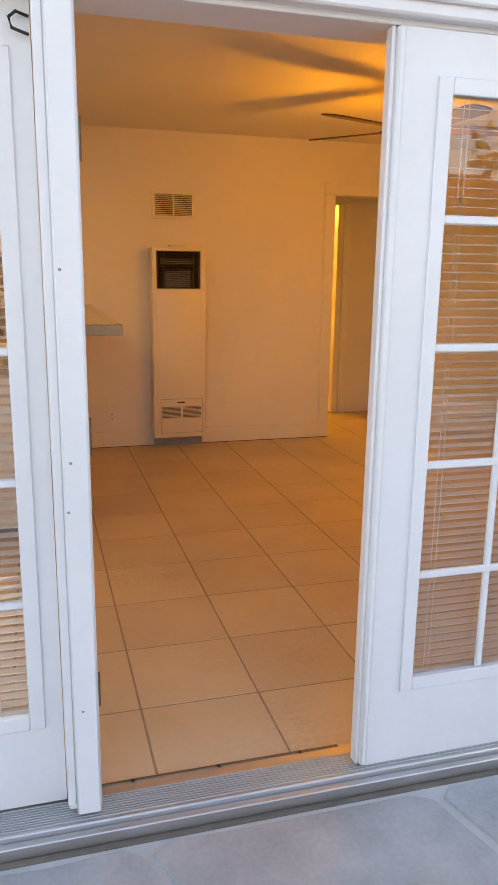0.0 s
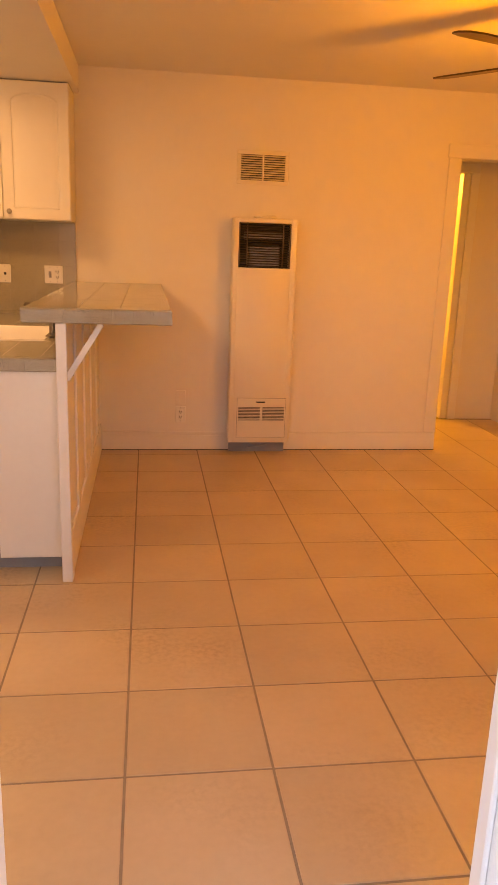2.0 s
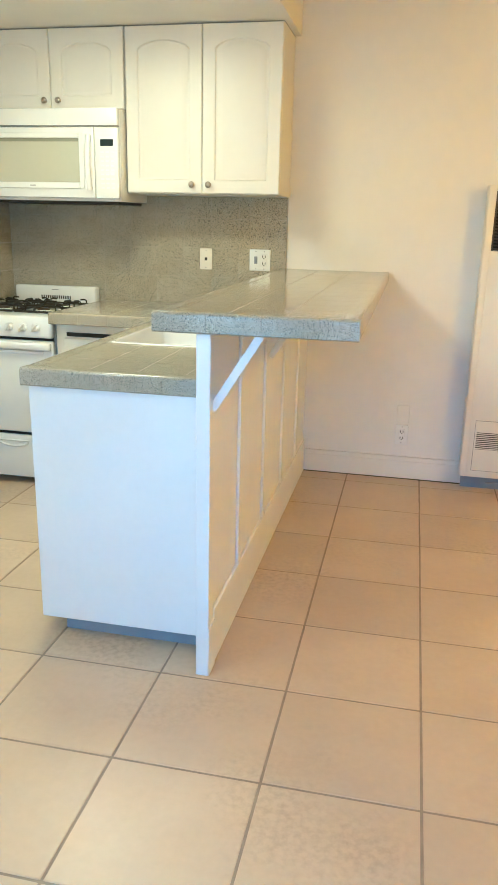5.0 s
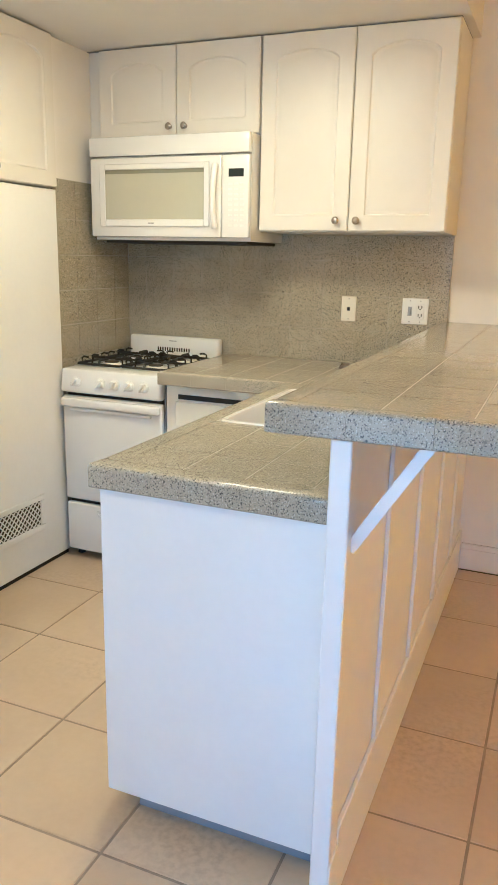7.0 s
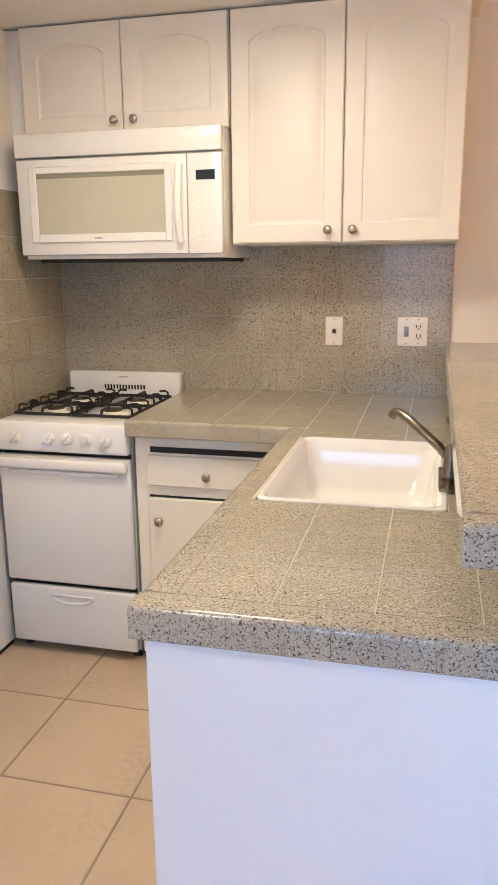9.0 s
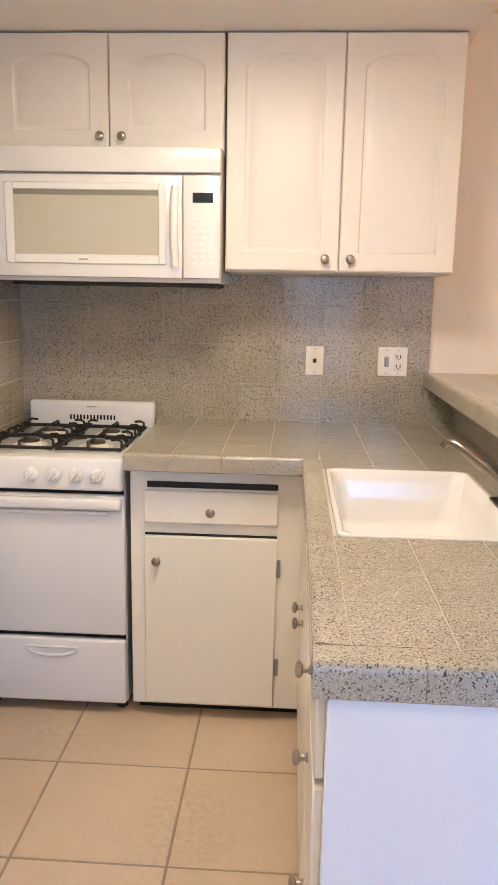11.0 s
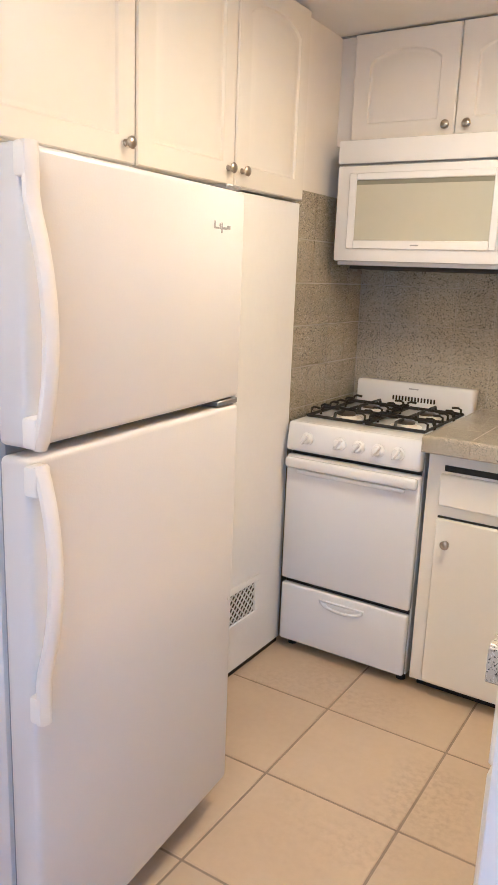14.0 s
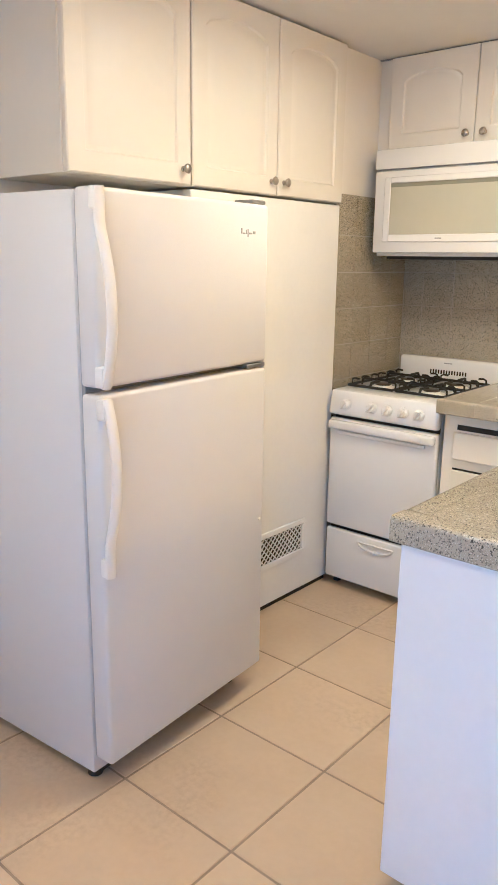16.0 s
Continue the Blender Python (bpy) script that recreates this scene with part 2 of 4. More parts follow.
def part(name, bm, mat, parent, label="", smooth=True):
    """One mesh under a thing or a part, from a bmesh in world places."""
    o = base_of(parent)
    for v in bm.verts:
        v.co -= o
    ob = new(name, mesh_from(name, bm, mat, smooth))
    ob.parent = parent
    return tagged(ob, label)


def thing(name, place, label, category, group="", kind=""):
    ob = new(name)
    ob.location = place
    ob.empty_display_size = 0.1
    return tagged(ob, label, category, group, kind)


def solid(name, bm, mat, label, category, kind="", group="", smooth=True):
    return tagged(new(name, mesh_from(name, bm, mat, smooth)), label, category, group, kind)


piece_meshes = {}


def piece(name, parent, centre, size, mat, bevel=0.0006):
    """A bevelled slab; alike ones share a mesh."""
    key = (name, mat.name, tuple(round(s, 3) for s in size), bevel)
    if key not in piece_meshes:
        bm = bmesh.new()
        h = [s / 2 for s in size]
        box(bm, -h[0], h[0], -h[1], h[1], -h[2], h[2], bevel)
        piece_meshes[key] = mesh_from(name, bm, mat, False)
    ob = new(name, piece_meshes[key])
    ob.parent = parent
    ob.location = Vector(centre) - base_of(parent)
    return ob


def cuts(a, b, start, pitch):
    """Where joints at start + k * pitch divide a to b."""
    k = math.ceil((a - start) / pitch + 0.08)
    out = [a]
    while start + k * pitch < b - 0.012:
        out.append(start + k * pitch)
        k += 1
    return out + [b]


def tiling(name, parent, axis, level, thick, u, v, mat, joint=0.0028, skip=()):
    """Tiles on a plane: axis is the normal, level the face's back, thick signed."""
    for u0, u1 in zip(u, u[1:]):
        for v0, v1 in zip(v, v[1:]):
            cu, cv, su, sv = (u0 + u1) / 2, (v0 + v1) / 2, u1 - u0 - joint, v1 - v0 - joint
            if su < 0.008 or sv < 0.008 or any(a < cu < b and c < cv < d for a, b, c, d in skip):
                continue
            c, s = [cu, cv], [su, sv]
            c.insert(axis, level + thick / 2)
            s.insert(axis, abs(thick))
            piece(name, parent, c, s, mat)


def arch_outline(w, h, inset, rise, n=14):
    """Outline of a door panel with an arched top, about a door w by h."""
    x0, x1, z0, z1 = inset, w - inset, inset, h - inset
    pts = [(x0, z0), (x1, z0)]
    if rise:
        zs = z1 - rise
        pts.append((x1, zs))
        for k in range(1, n):
            q = k / n
            pts.append((x1 - (x1 - x0) * q, zs + rise * math.sin(math.pi * q) ** 0.6))
        pts.append((x0, zs))
    else:
        pts += [(x1, z1), (x0, z1)]
    return pts


def panel_door(w, h, thick=0.019, border=0.062, rise=0.035):
    """A foil-wrapped raised-panel door in x 0..w, z 0..h; its front at y = -thick."""
    bm = bmesh.new()
    f = -thick
    e = 0.004
    back = [bm.verts.new(p) for p in ((0, 0, 0), (w, 0, 0), (w, 0, h), (0, 0, h))]
    edge = [bm.verts.new(p) for p in ((0, f + e, 0), (w, f + e, 0), (w, f + e, h), (0, f + e, h))]
    rim = [bm.verts.new(p) for p in ((e, f, e), (w - e, f, e), (w - e, f, h - e), (e, f, h - e))]
    bm.faces.new(back)
    for s, t in ((back, edge), (edge, rim)):
        for k in range(4):
            bm.faces.new((s[k], s[(k + 1) % 4], t[(k + 1) % 4], t[k]))
    loops = []
    for d, y in ((0, f), (0.005, f + 0.006), (0.013, f + 0.0065), (0.018, f + 0.0045), (0.042, f + 0.0005)):
        loops.append([bm.verts.new((x, y, z)) for x, z in arch_outline(w, h, border + d, rise)])
    edges = []
    for ring in (rim, loops[0]):
        for k in range(len(ring)):
            a, b = ring[k], ring[(k + 1) % len(ring)]
            edges.append(bm.edges.get((a, b)) or bm.edges.new((a, b)))
    bmesh.ops.triangle_fill(bm, edges=edges, use_beauty=True)
    for s, t in zip(loops, loops[1:]):
        for k in range(len(s)):
            bm.faces.new((s[k], s[(k + 1) % len(s)], t[(k + 1) % len(s)], t[k]))
    bm.faces.new(loops[-1])
    return bm


def place_bm(bm, m):
    bm.transform(m)
    return bm


def knob(parent, place, axis):
    part("knob", lathe(bmesh.new(), place, axis, ((0, 0.009), (0.003, 0.0085), (0.006, 0.0055), (0.014, 0.006), (0.018, 0.014), (0.023, 0.0155), (0.027, 0.012), (0.029, 0.004)), 18), NICKEL, parent, "round brushed nickel knob")


# ---- the large structure ----
XL, XR, YF, YB, ZC, ZK = -2.02, 4.3, 1.95, 6.0, 2.445, 2.285
slab = solid("floor", boxes((XL, XR, 1.87, 9.6, -0.06, -0.0022)), GROUT, "beige ceramic tile floor with dark grout joints", "floor", "structure")
solid("wall_back", boxes((XL - 0.12, 2.5, YB, YB + 0.12, 0, ZC), (3.4, XR, YB, YB + 0.12, 0, ZC), (2.5, 3.4, YB, YB + 0.12, 2.03, ZC)), WALL, "plain warm white painted plaster wall", "wall", "structure")
solid("wall_left", boxes((XL - 0.12, XL, 1.8, YB, 0, ZC)), WALL, "plain warm white painted plaster wall", "wall", "structure")
solid("wall_right", boxes((XR, XR + 0.12, 1.8, 9.6, 0, ZC)), WALL, "plain warm white painted plaster wall", "wall", "structure")
solid("wall_front", boxes((XL - 0.12, -0.80, 1.80, YF, -0.03, 2.6), (1.88, XR + 0.12, 1.80, YF, -0.03, 2.6), (-0.80, 1.88, 1.80, YF, 2.03, 2.6)), EXT, "white painted front wall around glazed doors", "wall", "structure")
solid("wall_kitchen_return", boxes((XL, -1.70, 5.375, YB, 0, ZK)), WALL, "narrow warm white wall beside the stove", "wall", "structure")
solid("wall_hall", boxes((3.02, XR, 7.03, 7.15, 0, ZC), (1.4, 2.2, 7.03, 7.15, 0, ZC), (2.2, 3.02, 7.03, 7.15, 2.05, ZC), (1.3, 1.4, YB + 0.12, 9.6, 0, ZC), (3.43, 3.5, YB + 0.12, 7.03, 0, ZC), (1.4, XR, 9.5, 9.6, 0, ZC)), WALL, "plain painted hallway walls beyond the opening", "wall", "structure")
solid("ceiling", boxes((XL - 0.12, XR + 0.12, 1.8, 9.6, ZC, ZC + 0.15)), CEIL, "flat white painted plaster ceiling", "ceiling", "structure")
solid("ceiling_kitchen", boxes((XL, -0.02, YF, YB, ZK, ZC - 0.002)), CEIL, "lowered white plaster ceiling over the kitchen", "ceiling", "structure")
bb = bmesh.new()
for x0, x1 in ((0.09, 2.5), (3.4, XR)):
    box(bb, x0, x1, YB - 0.014, YB - 0.001, 0.0, 0.13, 0.003)
    box(bb, x0, x1, YB - 0.017, YB - 0.0135, 0.0, 0.105, 0.002)
solid("baseboard", bb, WALL, "plain painted wooden baseboard along the wall", "baseboard", "structure")
solid("trim_floor_gap", boxes((0.09, 2.5, YB - 0.022, YB - 0.0175, -0.002, 0.005)), BROWN, "dark open joint between tiles and baseboard", "trim", "structure")
solid("trim_hall_opening", boxes((2.41, 2.5, YB - 0.015, YB - 0.001, 0.132, 2.03, 0.004), (3.4, 3.49, YB - 0.015, YB - 0.001, 0.132, 2.03, 0.004), (2.40, 3.5, YB - 0.018, YB - 0.001, 2.03, 2.12, 0.004)), WALL, "flat painted casing around the hallway opening", "trim", "structure")
solid("trim_bedroom_door", boxes((3.02, 3.09, 7.012, 7.029, 0, 2.05, 0.003), (2.96, 3.019, 7.03, 7.15, 0, 2.049, 0.003), (2.2, 3.09, 7.012, 7.029, 2.05, 2.12, 0.003)), TRIM, "painted door frame to the lit bedroom", "trim", "structure")

# ---- glazed front doors ----
ROWS_Z = (0.28, 0.594, 0.913, 1.231, 1.555, 1.848)


def glazed_leaf(name, x0, x1, y0, cols, label):
    """A white wooden leaf with small lites; cols are the muntin lines from glass edge to glass edge."""
    g0, g1 = cols[0], cols[-1]
    y1 = y0 + 0.044
    d = thing(name, (x0, y0, 0), label, "door", kind="structure")
    part("leaf", boxes((x0, g0, y0, y1, 0.016, 1.985), (g1, x1, y0, y1, 0.016, 1.985), (g0, g1, y0, y1, 0.016, 0.28, 0), (g0, g1, y0, y1, 1.848, 1.985, 0)), EXT, d)
    part("glazing_bead", boxes((g0 - 0.036, g0 + 0.004, y0 - 0.007, y0 - 0.001, 0.244, 1.884, 0.0025), (g1 - 0.004, g1 + 0.036, y0 - 0.007, y0 - 0.001, 0.244, 1.884, 0.0025), (g0 + 0.004, g1 - 0.004, y0 - 0.007, y0 - 0.001, 0.244, 0.284, 0.0025), (g0 + 0.004, g1 - 0.004, y0 - 0.007, y0 - 0.001, 1.844, 1.884, 0.0025)), EXT, d)
    for z in ROWS_Z[1:-1]:
        part("muntin", boxes((g0, g1, y0 + 0.002, y0 + 0.018, z - 0.011, z + 0.011, 0.004)), EXT, d)
    for x in cols[1:-1]:
        part("muntin", boxes((x - 0.011, x + 0.011, y0 + 0.004, y0 + 0.017, 0.28, 1.848, 0.004)), EXT, d)
    pane = part("pane", boxes((g0, g1, y0 + 0.0195, y0 + 0.0225, 0.28, 1.848)), GLASS, d, "clear window glass")
    pane.visible_shadow = False
    return d


def blind(x0, x1, y, label):
    b = thing("mini_blind", ((x0 + x1) / 2, y, 1.9), label, "blind", "blinds on the glazed doors")
    part("head_rail", boxes((x0, x1, y - 0.013, y + 0.013, 1.87, 1.9, 0.002)), SLAT, b)
    part("bottom_rail", boxes((x0, x1, y - 0.011, y + 0.011, 0.235, 0.252, 0.003)), SLAT, b)
    for k in range(68):
        s = piece("slat", b, ((x0 + x1) / 2, y, 0.265 + k * 0.0237), (x1 - x0, 0.024, 0.0012), SLAT, 0.0003)
        s.rotation_euler = (radians(9), 0, 0)
    for x in (x0 + 0.08, x0 + 0.095, x1 - 0.1):
        part("cord", tube(bmesh.new(), ((x, y - 0.014, 0.24), (x, y - 0.014, 1.88)), 0.0011, 5), SLAT, b)


glazed_leaf("door_1", 0.935, 1.85, 1.785, (1.063, 1.29, 1.50, 1.71), "closed white wooden glazed door with small lites")
glazed_leaf("door_2", -0.76, 0.088, 1.862, (-0.63, -0.42, -0.205, 0.007), "white wooden glazed side door with small lites")
blind(1.05, 1.73, 1.846, "closed white aluminium mini blind behind glass")
blind(-0.65, 0.03, 1.925, "white aluminium mini blind behind the side door")
solid("trim_astragal", boxes((0.914, 0.934, 1.775, 1.83, 0.02, 1.985, 0.006), (0.903, 0.914, 1.79, 1.825, 0.02, 1.985, 0.003)), EXT, "white wooden meeting strip on the door edge", "trim", "structure")
solid("trim_door_post", boxes((0.092, 0.178, 1.80, 1.95, 0.026, 2.03, 0.005), (0.112, 0.174, 1.772, 1.7995, 0.028, 2.03, 0.005), (0.089, 0.112, 1.787, 1.7995, 0.05, 2.02, 0.003), (-0.80, -0.77, 1.80, 1.95, 0.026, 2.03, 0.003), (1.851, 1.88, 1.785, 1.95, 0.026, 2.03, 0.003)), EXT, "white painted wooden door post with worn edges", "trim", "structure")
solid("trim_door_head", boxes((-0.80, 1.88, 1.79, 1.95, 1.987, 2.03, 0.004), (-0.86, 1.94, 1.755, 1.799, 2.0, 2.11, 0.006), (-0.86, 1.94, 1.74, 1.754, 2.03, 2.14, 0.005)), EXT, "white painted wooden door head", "trim", "structure")
sill = solid("trim_threshold", boxes((-0.80, 1.88, 1.76, 1.90, -0.06, 0.012, 0.004), (-0.80, 1.88, 1.735, 1.7595, -0.06, -0.004, 0.003)), ALU, "worn ribbed aluminium door threshold", "threshold", "structure")
for k in range(9):
    piece("ridge", sill, (0.54, 1.775 + k * 0.0095, 0.0135), (2.66, 0.004, 0.004), ALU, 0.001)
piece("floor_strip", sill, (0.535, 1.897, 0.0085), (0.72, 0.012, 0.012), BRASS, 0.002)
for x in (0.27, 0.52, 0.77):
    part("screw", lathe(bmesh.new(), (x, 1.893, 0.014), (0, 0, 1), ((0, 0.007), (0.002, 0.006), (0.003, 0.003)), 10), DARK, sill)
for z in (1.72, 1.0, 0.28):
    h = thing("hinge", (0.178, 1.93, z), "aged metal butt hinge on the door post", "hinge", "door hinges")
    part("plate", boxes((0.1785, 0.1805, 1.86, 1.945, z - 0.05, z + 0.05, 0.0008)), BRASS, h)
    part("pin", lathe(bmesh.new(), (0.186, 1.953, z - 0.05), (0, 0, 1), ((0, 0.0075), (0.1, 0.0075)), 10), BRASS, h)
post = bpy.data.objects["trim_door_post"]
for x, z in ((0.125, 1.42), (0.131, 0.98), (0.122, 0.86), (0.136, 0.33)):
    part("nail_hole", lathe(bmesh.new(), (x, 1.7722, z), (0, -1, 0), ((0, 0.0042), (0.0008, 0.003)), 8), GREY, post)
hk = thing("hook_latch", (0.07, 1.86, 1.925), "black wire hook hanging on the side door", "hook")
part("wire", tube(bmesh.new(), ((0.085, 1.86, 1.945), (0.06, 1.844, 1.948), (0.045, 1.841, 1.935), (0.05, 1.841, 1.915), (0.085, 1.844, 1.905)), 0.0035, 6), IRON, hk)

# the front stands a little outside the room's own lines
FRONT = ("door_", "mini_blind", "trim_astragal", "trim_door_", "trim_threshold", "hinge", "hook_latch", "wall_front")
for ob in list(scene.objects):
    if ob.parent is None and ob.name.startswith(FRONT):
        ob.location.y -= 0.03

# ---- kitchen: uppers ----
def upper(name_label, x0, x1, z0, z1, knobs, group="wall cabinets"):
    c = thing("wall_cabinet", ((x0 + x1) / 2, YB, z0), name_label, "cabinet", group)
    part("body", boxes((x0, x1, 5.69, YB - 0.002, z0, z1, 0.002)), DOORW, c)
    mid = (x0 + x1) / 2
    for k, (a, b) in enumerate(((x0 + 0.002, mid - 0.002), (mid + 0.002, x1 - 0.002))):
        d = part("door", place_bm(panel_door(b - a, z1 - z0 - 0.007, rise=0.04), Matrix.Translation((a, 5.689, z0 + 0.004))), DOORW, c, "white arched raised-panel door")
        knob(d, (knobs[k][0], 5.67, knobs[k][1]), (0, -1, 0))
    return c


upper("white arched-panel wall cabinet above the sink", -0.84, -0.052, 1.512, 2.281, ((-0.494, 1.557), (-0.408, 1.557)))
upper("short white wall cabinet above the microwave", -1.632, -0.846, 1.906, 2.281, ((-1.267, 1.95), (-1.192, 1.95)))
solid("trim_cabinet_top", boxes((-1.70, -0.052, 5.685, YB - 0.002, 2.2815, ZK - 0.001, 0.0005)), GREY, "thin dark gap strip above the wall cabinets", "trim", "structure")
solid("trim_cabinet_filler", boxes((-1.699, -1.633, 5.70, YB - 0.002, 1.906, 2.281)), DOORW, "white filler strip beside the wall cabinet", "trim", "structure")

# uppers over the refrigerator
oc = thing("wall_cabinet", (-1.8, 4.7, 1.675), "long white wall cabinet above refrigerator and closet", "cabinet", "wall cabinets")
part("body", boxes((XL + 0.002, -1.672, 4.0, 5.372, 1.675, 2.281, 0.002)), DOORW, oc)
for a, b, ky in ((4.005, 4.49, 4.452), (4.496, 4.935, 4.90), (4.941, 5.366, 4.975)):
    m = Matrix(((0, -1, 0, -1.671), (1, 0, 0, a), (0, 0, 1, 1.677), (0, 0, 0, 1)))
    d = part("door", place_bm(panel_door(b - a, 0.598, rise=0.04), m), DOORW, oc, "white arched raised-panel door")
    knob(d, (-1.652, ky, 1.724), (1, 0, 0))
solid("trim_cabinet_top_side", boxes((XL + 0.002, -1.676, 4.0, 5.37, 2.2815, ZK - 0.001, 0.0005)), GREY, "thin dark gap strip above the side cabinets", "trim", "structure")

# closet with its vent
cl = thing("utility_closet", (-1.8, 4.95, 0), "plain white painted closet panel beside the refrigerator", "closet")
part("panel", boxes((XL + 0.002, -1.665, 4.50, 5.372, 0.02, 1.668, 0.003)), TRIM, cl)
part("kick", boxes((XL + 0.002, -1.672, 4.505, 5.37, 0.0, 0.0195)), DARK, cl)
gv = part("vent_grille", boxes((-1.664, -1.655, 4.83, 5.19, 0.185, 0.21, 0.003), (-1.664, -1.655, 4.83, 5.19, 0.325, 0.35, 0.003), (-1.664, -1.655, 4.83, 4.855, 0.21, 0.325, 0.003), (-1.664, -1.655, 5.165, 5.19, 0.21, 0.325, 0.003)), TRIM, cl, "white framed diamond-mesh vent")
part("backing", boxes((-1.6645, -1.6625, 4.855, 5.165, 0.21, 0.325)), DARK, gv)
bars = bmesh.new()
for s in (1, -1):
    for k in range(-4, 12):
        y, z = 4.855 + k * 0.0285, (0.21 if s > 0 else 0.325)
        ya, yb = max(y, 4.855), min(y + 0.115, 5.165)
        if yb > ya:
            tube(bars, ((-1.661, ya, z + s * (ya - y)), (-1.661, yb, z + s * (yb - y))), 0.0028, 4)
part("mesh", bars, PLAST, gv)

# ---- refrigerator ----
fr = thing("refrigerator", (-1.6, 4.13, 0), "white top-freezer refrigerator standing beside the closet", "refrigerator")
part("body", boxes((-1.96, -1.335, 3.783, 4.47, 0.03, 1.598, 0.006, 2)), FRIDGE, fr)
part("gasket", boxes((-1.335, -1.322, 3.793, 4.46, 0.085, 1.59)), GREY, fr)
part("base_grille", boxes((-1.40, -1.345, 3.818, 4.44, 0.008, 0.0295, 0.004)), DARK, fr)
for z0, z1, nm in ((1.135, 1.602, "freezer_door"), (0.092, 1.118, "fridge_door")):
    d = part(nm, boxes((-1.322, -1.255, 3.776, 4.475, z0, z1, 0.012, 3)), FRIDGE, fr)
    pts = []
    n = 18
    lo, hi = (1.14, 1.60) if nm == "freezer_door" else (0.655, 1.112)
    for k in range(n + 1):
        q = k / n
        bow = (0.016 + 0.03 * math.sin(math.pi * min(1, q * 1.25)) ** 0.8 if q < 0.8 else 0.016 + 0.03 * max(0, math.sin(math.pi * min(1, q * 1.25))) ** 0.8)
        if nm == "fridge_door":
            z, lean = hi - (hi - lo) * q, q
        else:
            z, lean = lo + (hi - lo) * q, q
        pts.append((-1.252 + bow, 3.781 - 0.004 * (lean ** 2), z))
    hd = part("handle", tube(bmesh.new(), pts, 0.0115, 10, 1.3, (1, 0, 0)), PLAST, d, "bowed white plastic handle")
    zc = pts[0][2]
    part("handle_foot", boxes((-1.257, -1.228, 3.764, 3.8, min(pts[0][2], pts[2][2]), max(pts[0][2], pts[2][2]), 0.006, 2)), PLAST, hd)
    part("handle_foot", boxes((-1.257, -1.232, 3.762, 3.796, min(pts[-1][2], pts[-3][2]), max(pts[-1][2], pts[-3][2]), 0.006, 2)), PLAST, hd)
part("hinge_cover", boxes((-1.33, -1.262, 4.40, 4.468, 1.6025, 1.614, 0.003)), STEEL, fr)
part("middle_hinge", boxes((-1.318, -1.258, 4.38, 4.472, 1.12, 1.133, 0.002)), STEEL, fr)
for y, w, z, h in ((4.338, 0.004, 1.515, 0.016), (4.345, 0.012, 1.515, 0.004), (4.36, 0.004, 1.515, 0.012), (4.368, 0.004, 1.507, 0.022), (4.376, 0.014, 1.515, 0.005), (4.394, 0.012, 1.516, 0.008)):
    part("badge_bar", boxes((-1.2552, -1.2540, y, y + w, z, z + h)), INK, fr)
part("door_screw", lathe(bmesh.new(), (-1.2555, 4.452, 0.62), (1, 0, 0), ((0, 0.006), (0.003, 0.004)), 10), PLAST, fr)
for y in (3.818, 4.43):
    part("foot", lathe(bmesh.new(), (-1.37, y, 0), (0, 0, 1), ((0, 0.022), (0.02, 0.018), (0.03, 0.018)), 12), IRON, fr)
    part("foot", lathe(bmesh.new(), (-1.9, y, 0), (0, 0, 1), ((0, 0.022), (0.02, 0.018), (0.03, 0.018)), 12), IRON, fr)

# it stands slightly turned
corner = Vector((-1.255, 3.776, 0))
fr.matrix_basis = Matrix.Translation(corner) @ Matrix.Rotation(radians(4.4), 4, "Z") @ Matrix.Translation(Vector((-1.6, 4.13, 0)) - corner)

# ---- stove ----
SX0, SX1 = -1.645, -1.13
st = thing("gas_stove", (-1.385, 5.65, 0), "narrow white freestanding gas stove with black grates", "stove")
part("body", boxes((SX0 + 0.004, SX1 - 0.004, 5.375, 5.97, 0.03, 0.86, 0.003)), APPL, st)
part("side_gap", boxes((SX0 + 0.01, SX1 - 0.01, 5.362, 5.3745, 0.03, 0.80)), DARK, st)
part("cooktop", boxes((SX0, SX1, 5.345, 5.96, 0.862, 0.905, 0.012, 3)), APPL, st)
cp = part("control_panel", place_bm(boxes((SX0, SX1, -0.02, 0.025, -0.052, 0.056, 0.012, 3)), Matrix.Translation((0, 5.345, 0.848)) @ Matrix.Rotation(radians(-9), 4, "X")), APPL, st)
for x in (-1.558, -1.43, -1.357, -1.284, -1.212):
    kb = part("knob", lathe(bmesh.new(), (x, 5.323, 0.85), (0, -1, 0.1), ((0, 0.024), (0.005, 0.024), (0.008, 0.019), (0.02, 0.017), (0.022, 0.015)), 20), APPL, cp)
    part("grip", place_bm(boxes((-0.0045, 0.0045, -0.03, -0.01, -0.021, 0.021, 0.003)), Matrix.Translation((x, 5.323, 0.85)) @ Matrix.Rotation(radians(35), 4, "Y")), APPL, kb)
od = part("oven_door", boxes((SX0, SX1, 5.332, 5.362, 0.292, 0.782, 0.01, 3)), APPL, st)
part("handle", boxes((SX0 + 0.005, SX1 - 0.005, 5.306, 5.333, 0.735, 0.775, 0.011, 3)), APPL, od, "white door-wide handle rail")
part("handle_groove", boxes((SX0 + 0.05, SX1 - 0.05, 5.318, 5.3335, 0.717, 0.731, 0.003)), PLAST, od)
dw = part("warming_drawer", boxes((SX0 + 0.003, SX1 - 0.003, 5.332, 5.362, 0.04, 0.275, 0.01, 3)), APPL, st)
bm = bmesh.new()
tube(bm, [(-1.385 + 0.085 * math.cos(q), 5.331, 0.243 - 0.03 * math.sin(q)) for q in [math.pi * k / 12 for k in range(13)]], 0.006, 8)
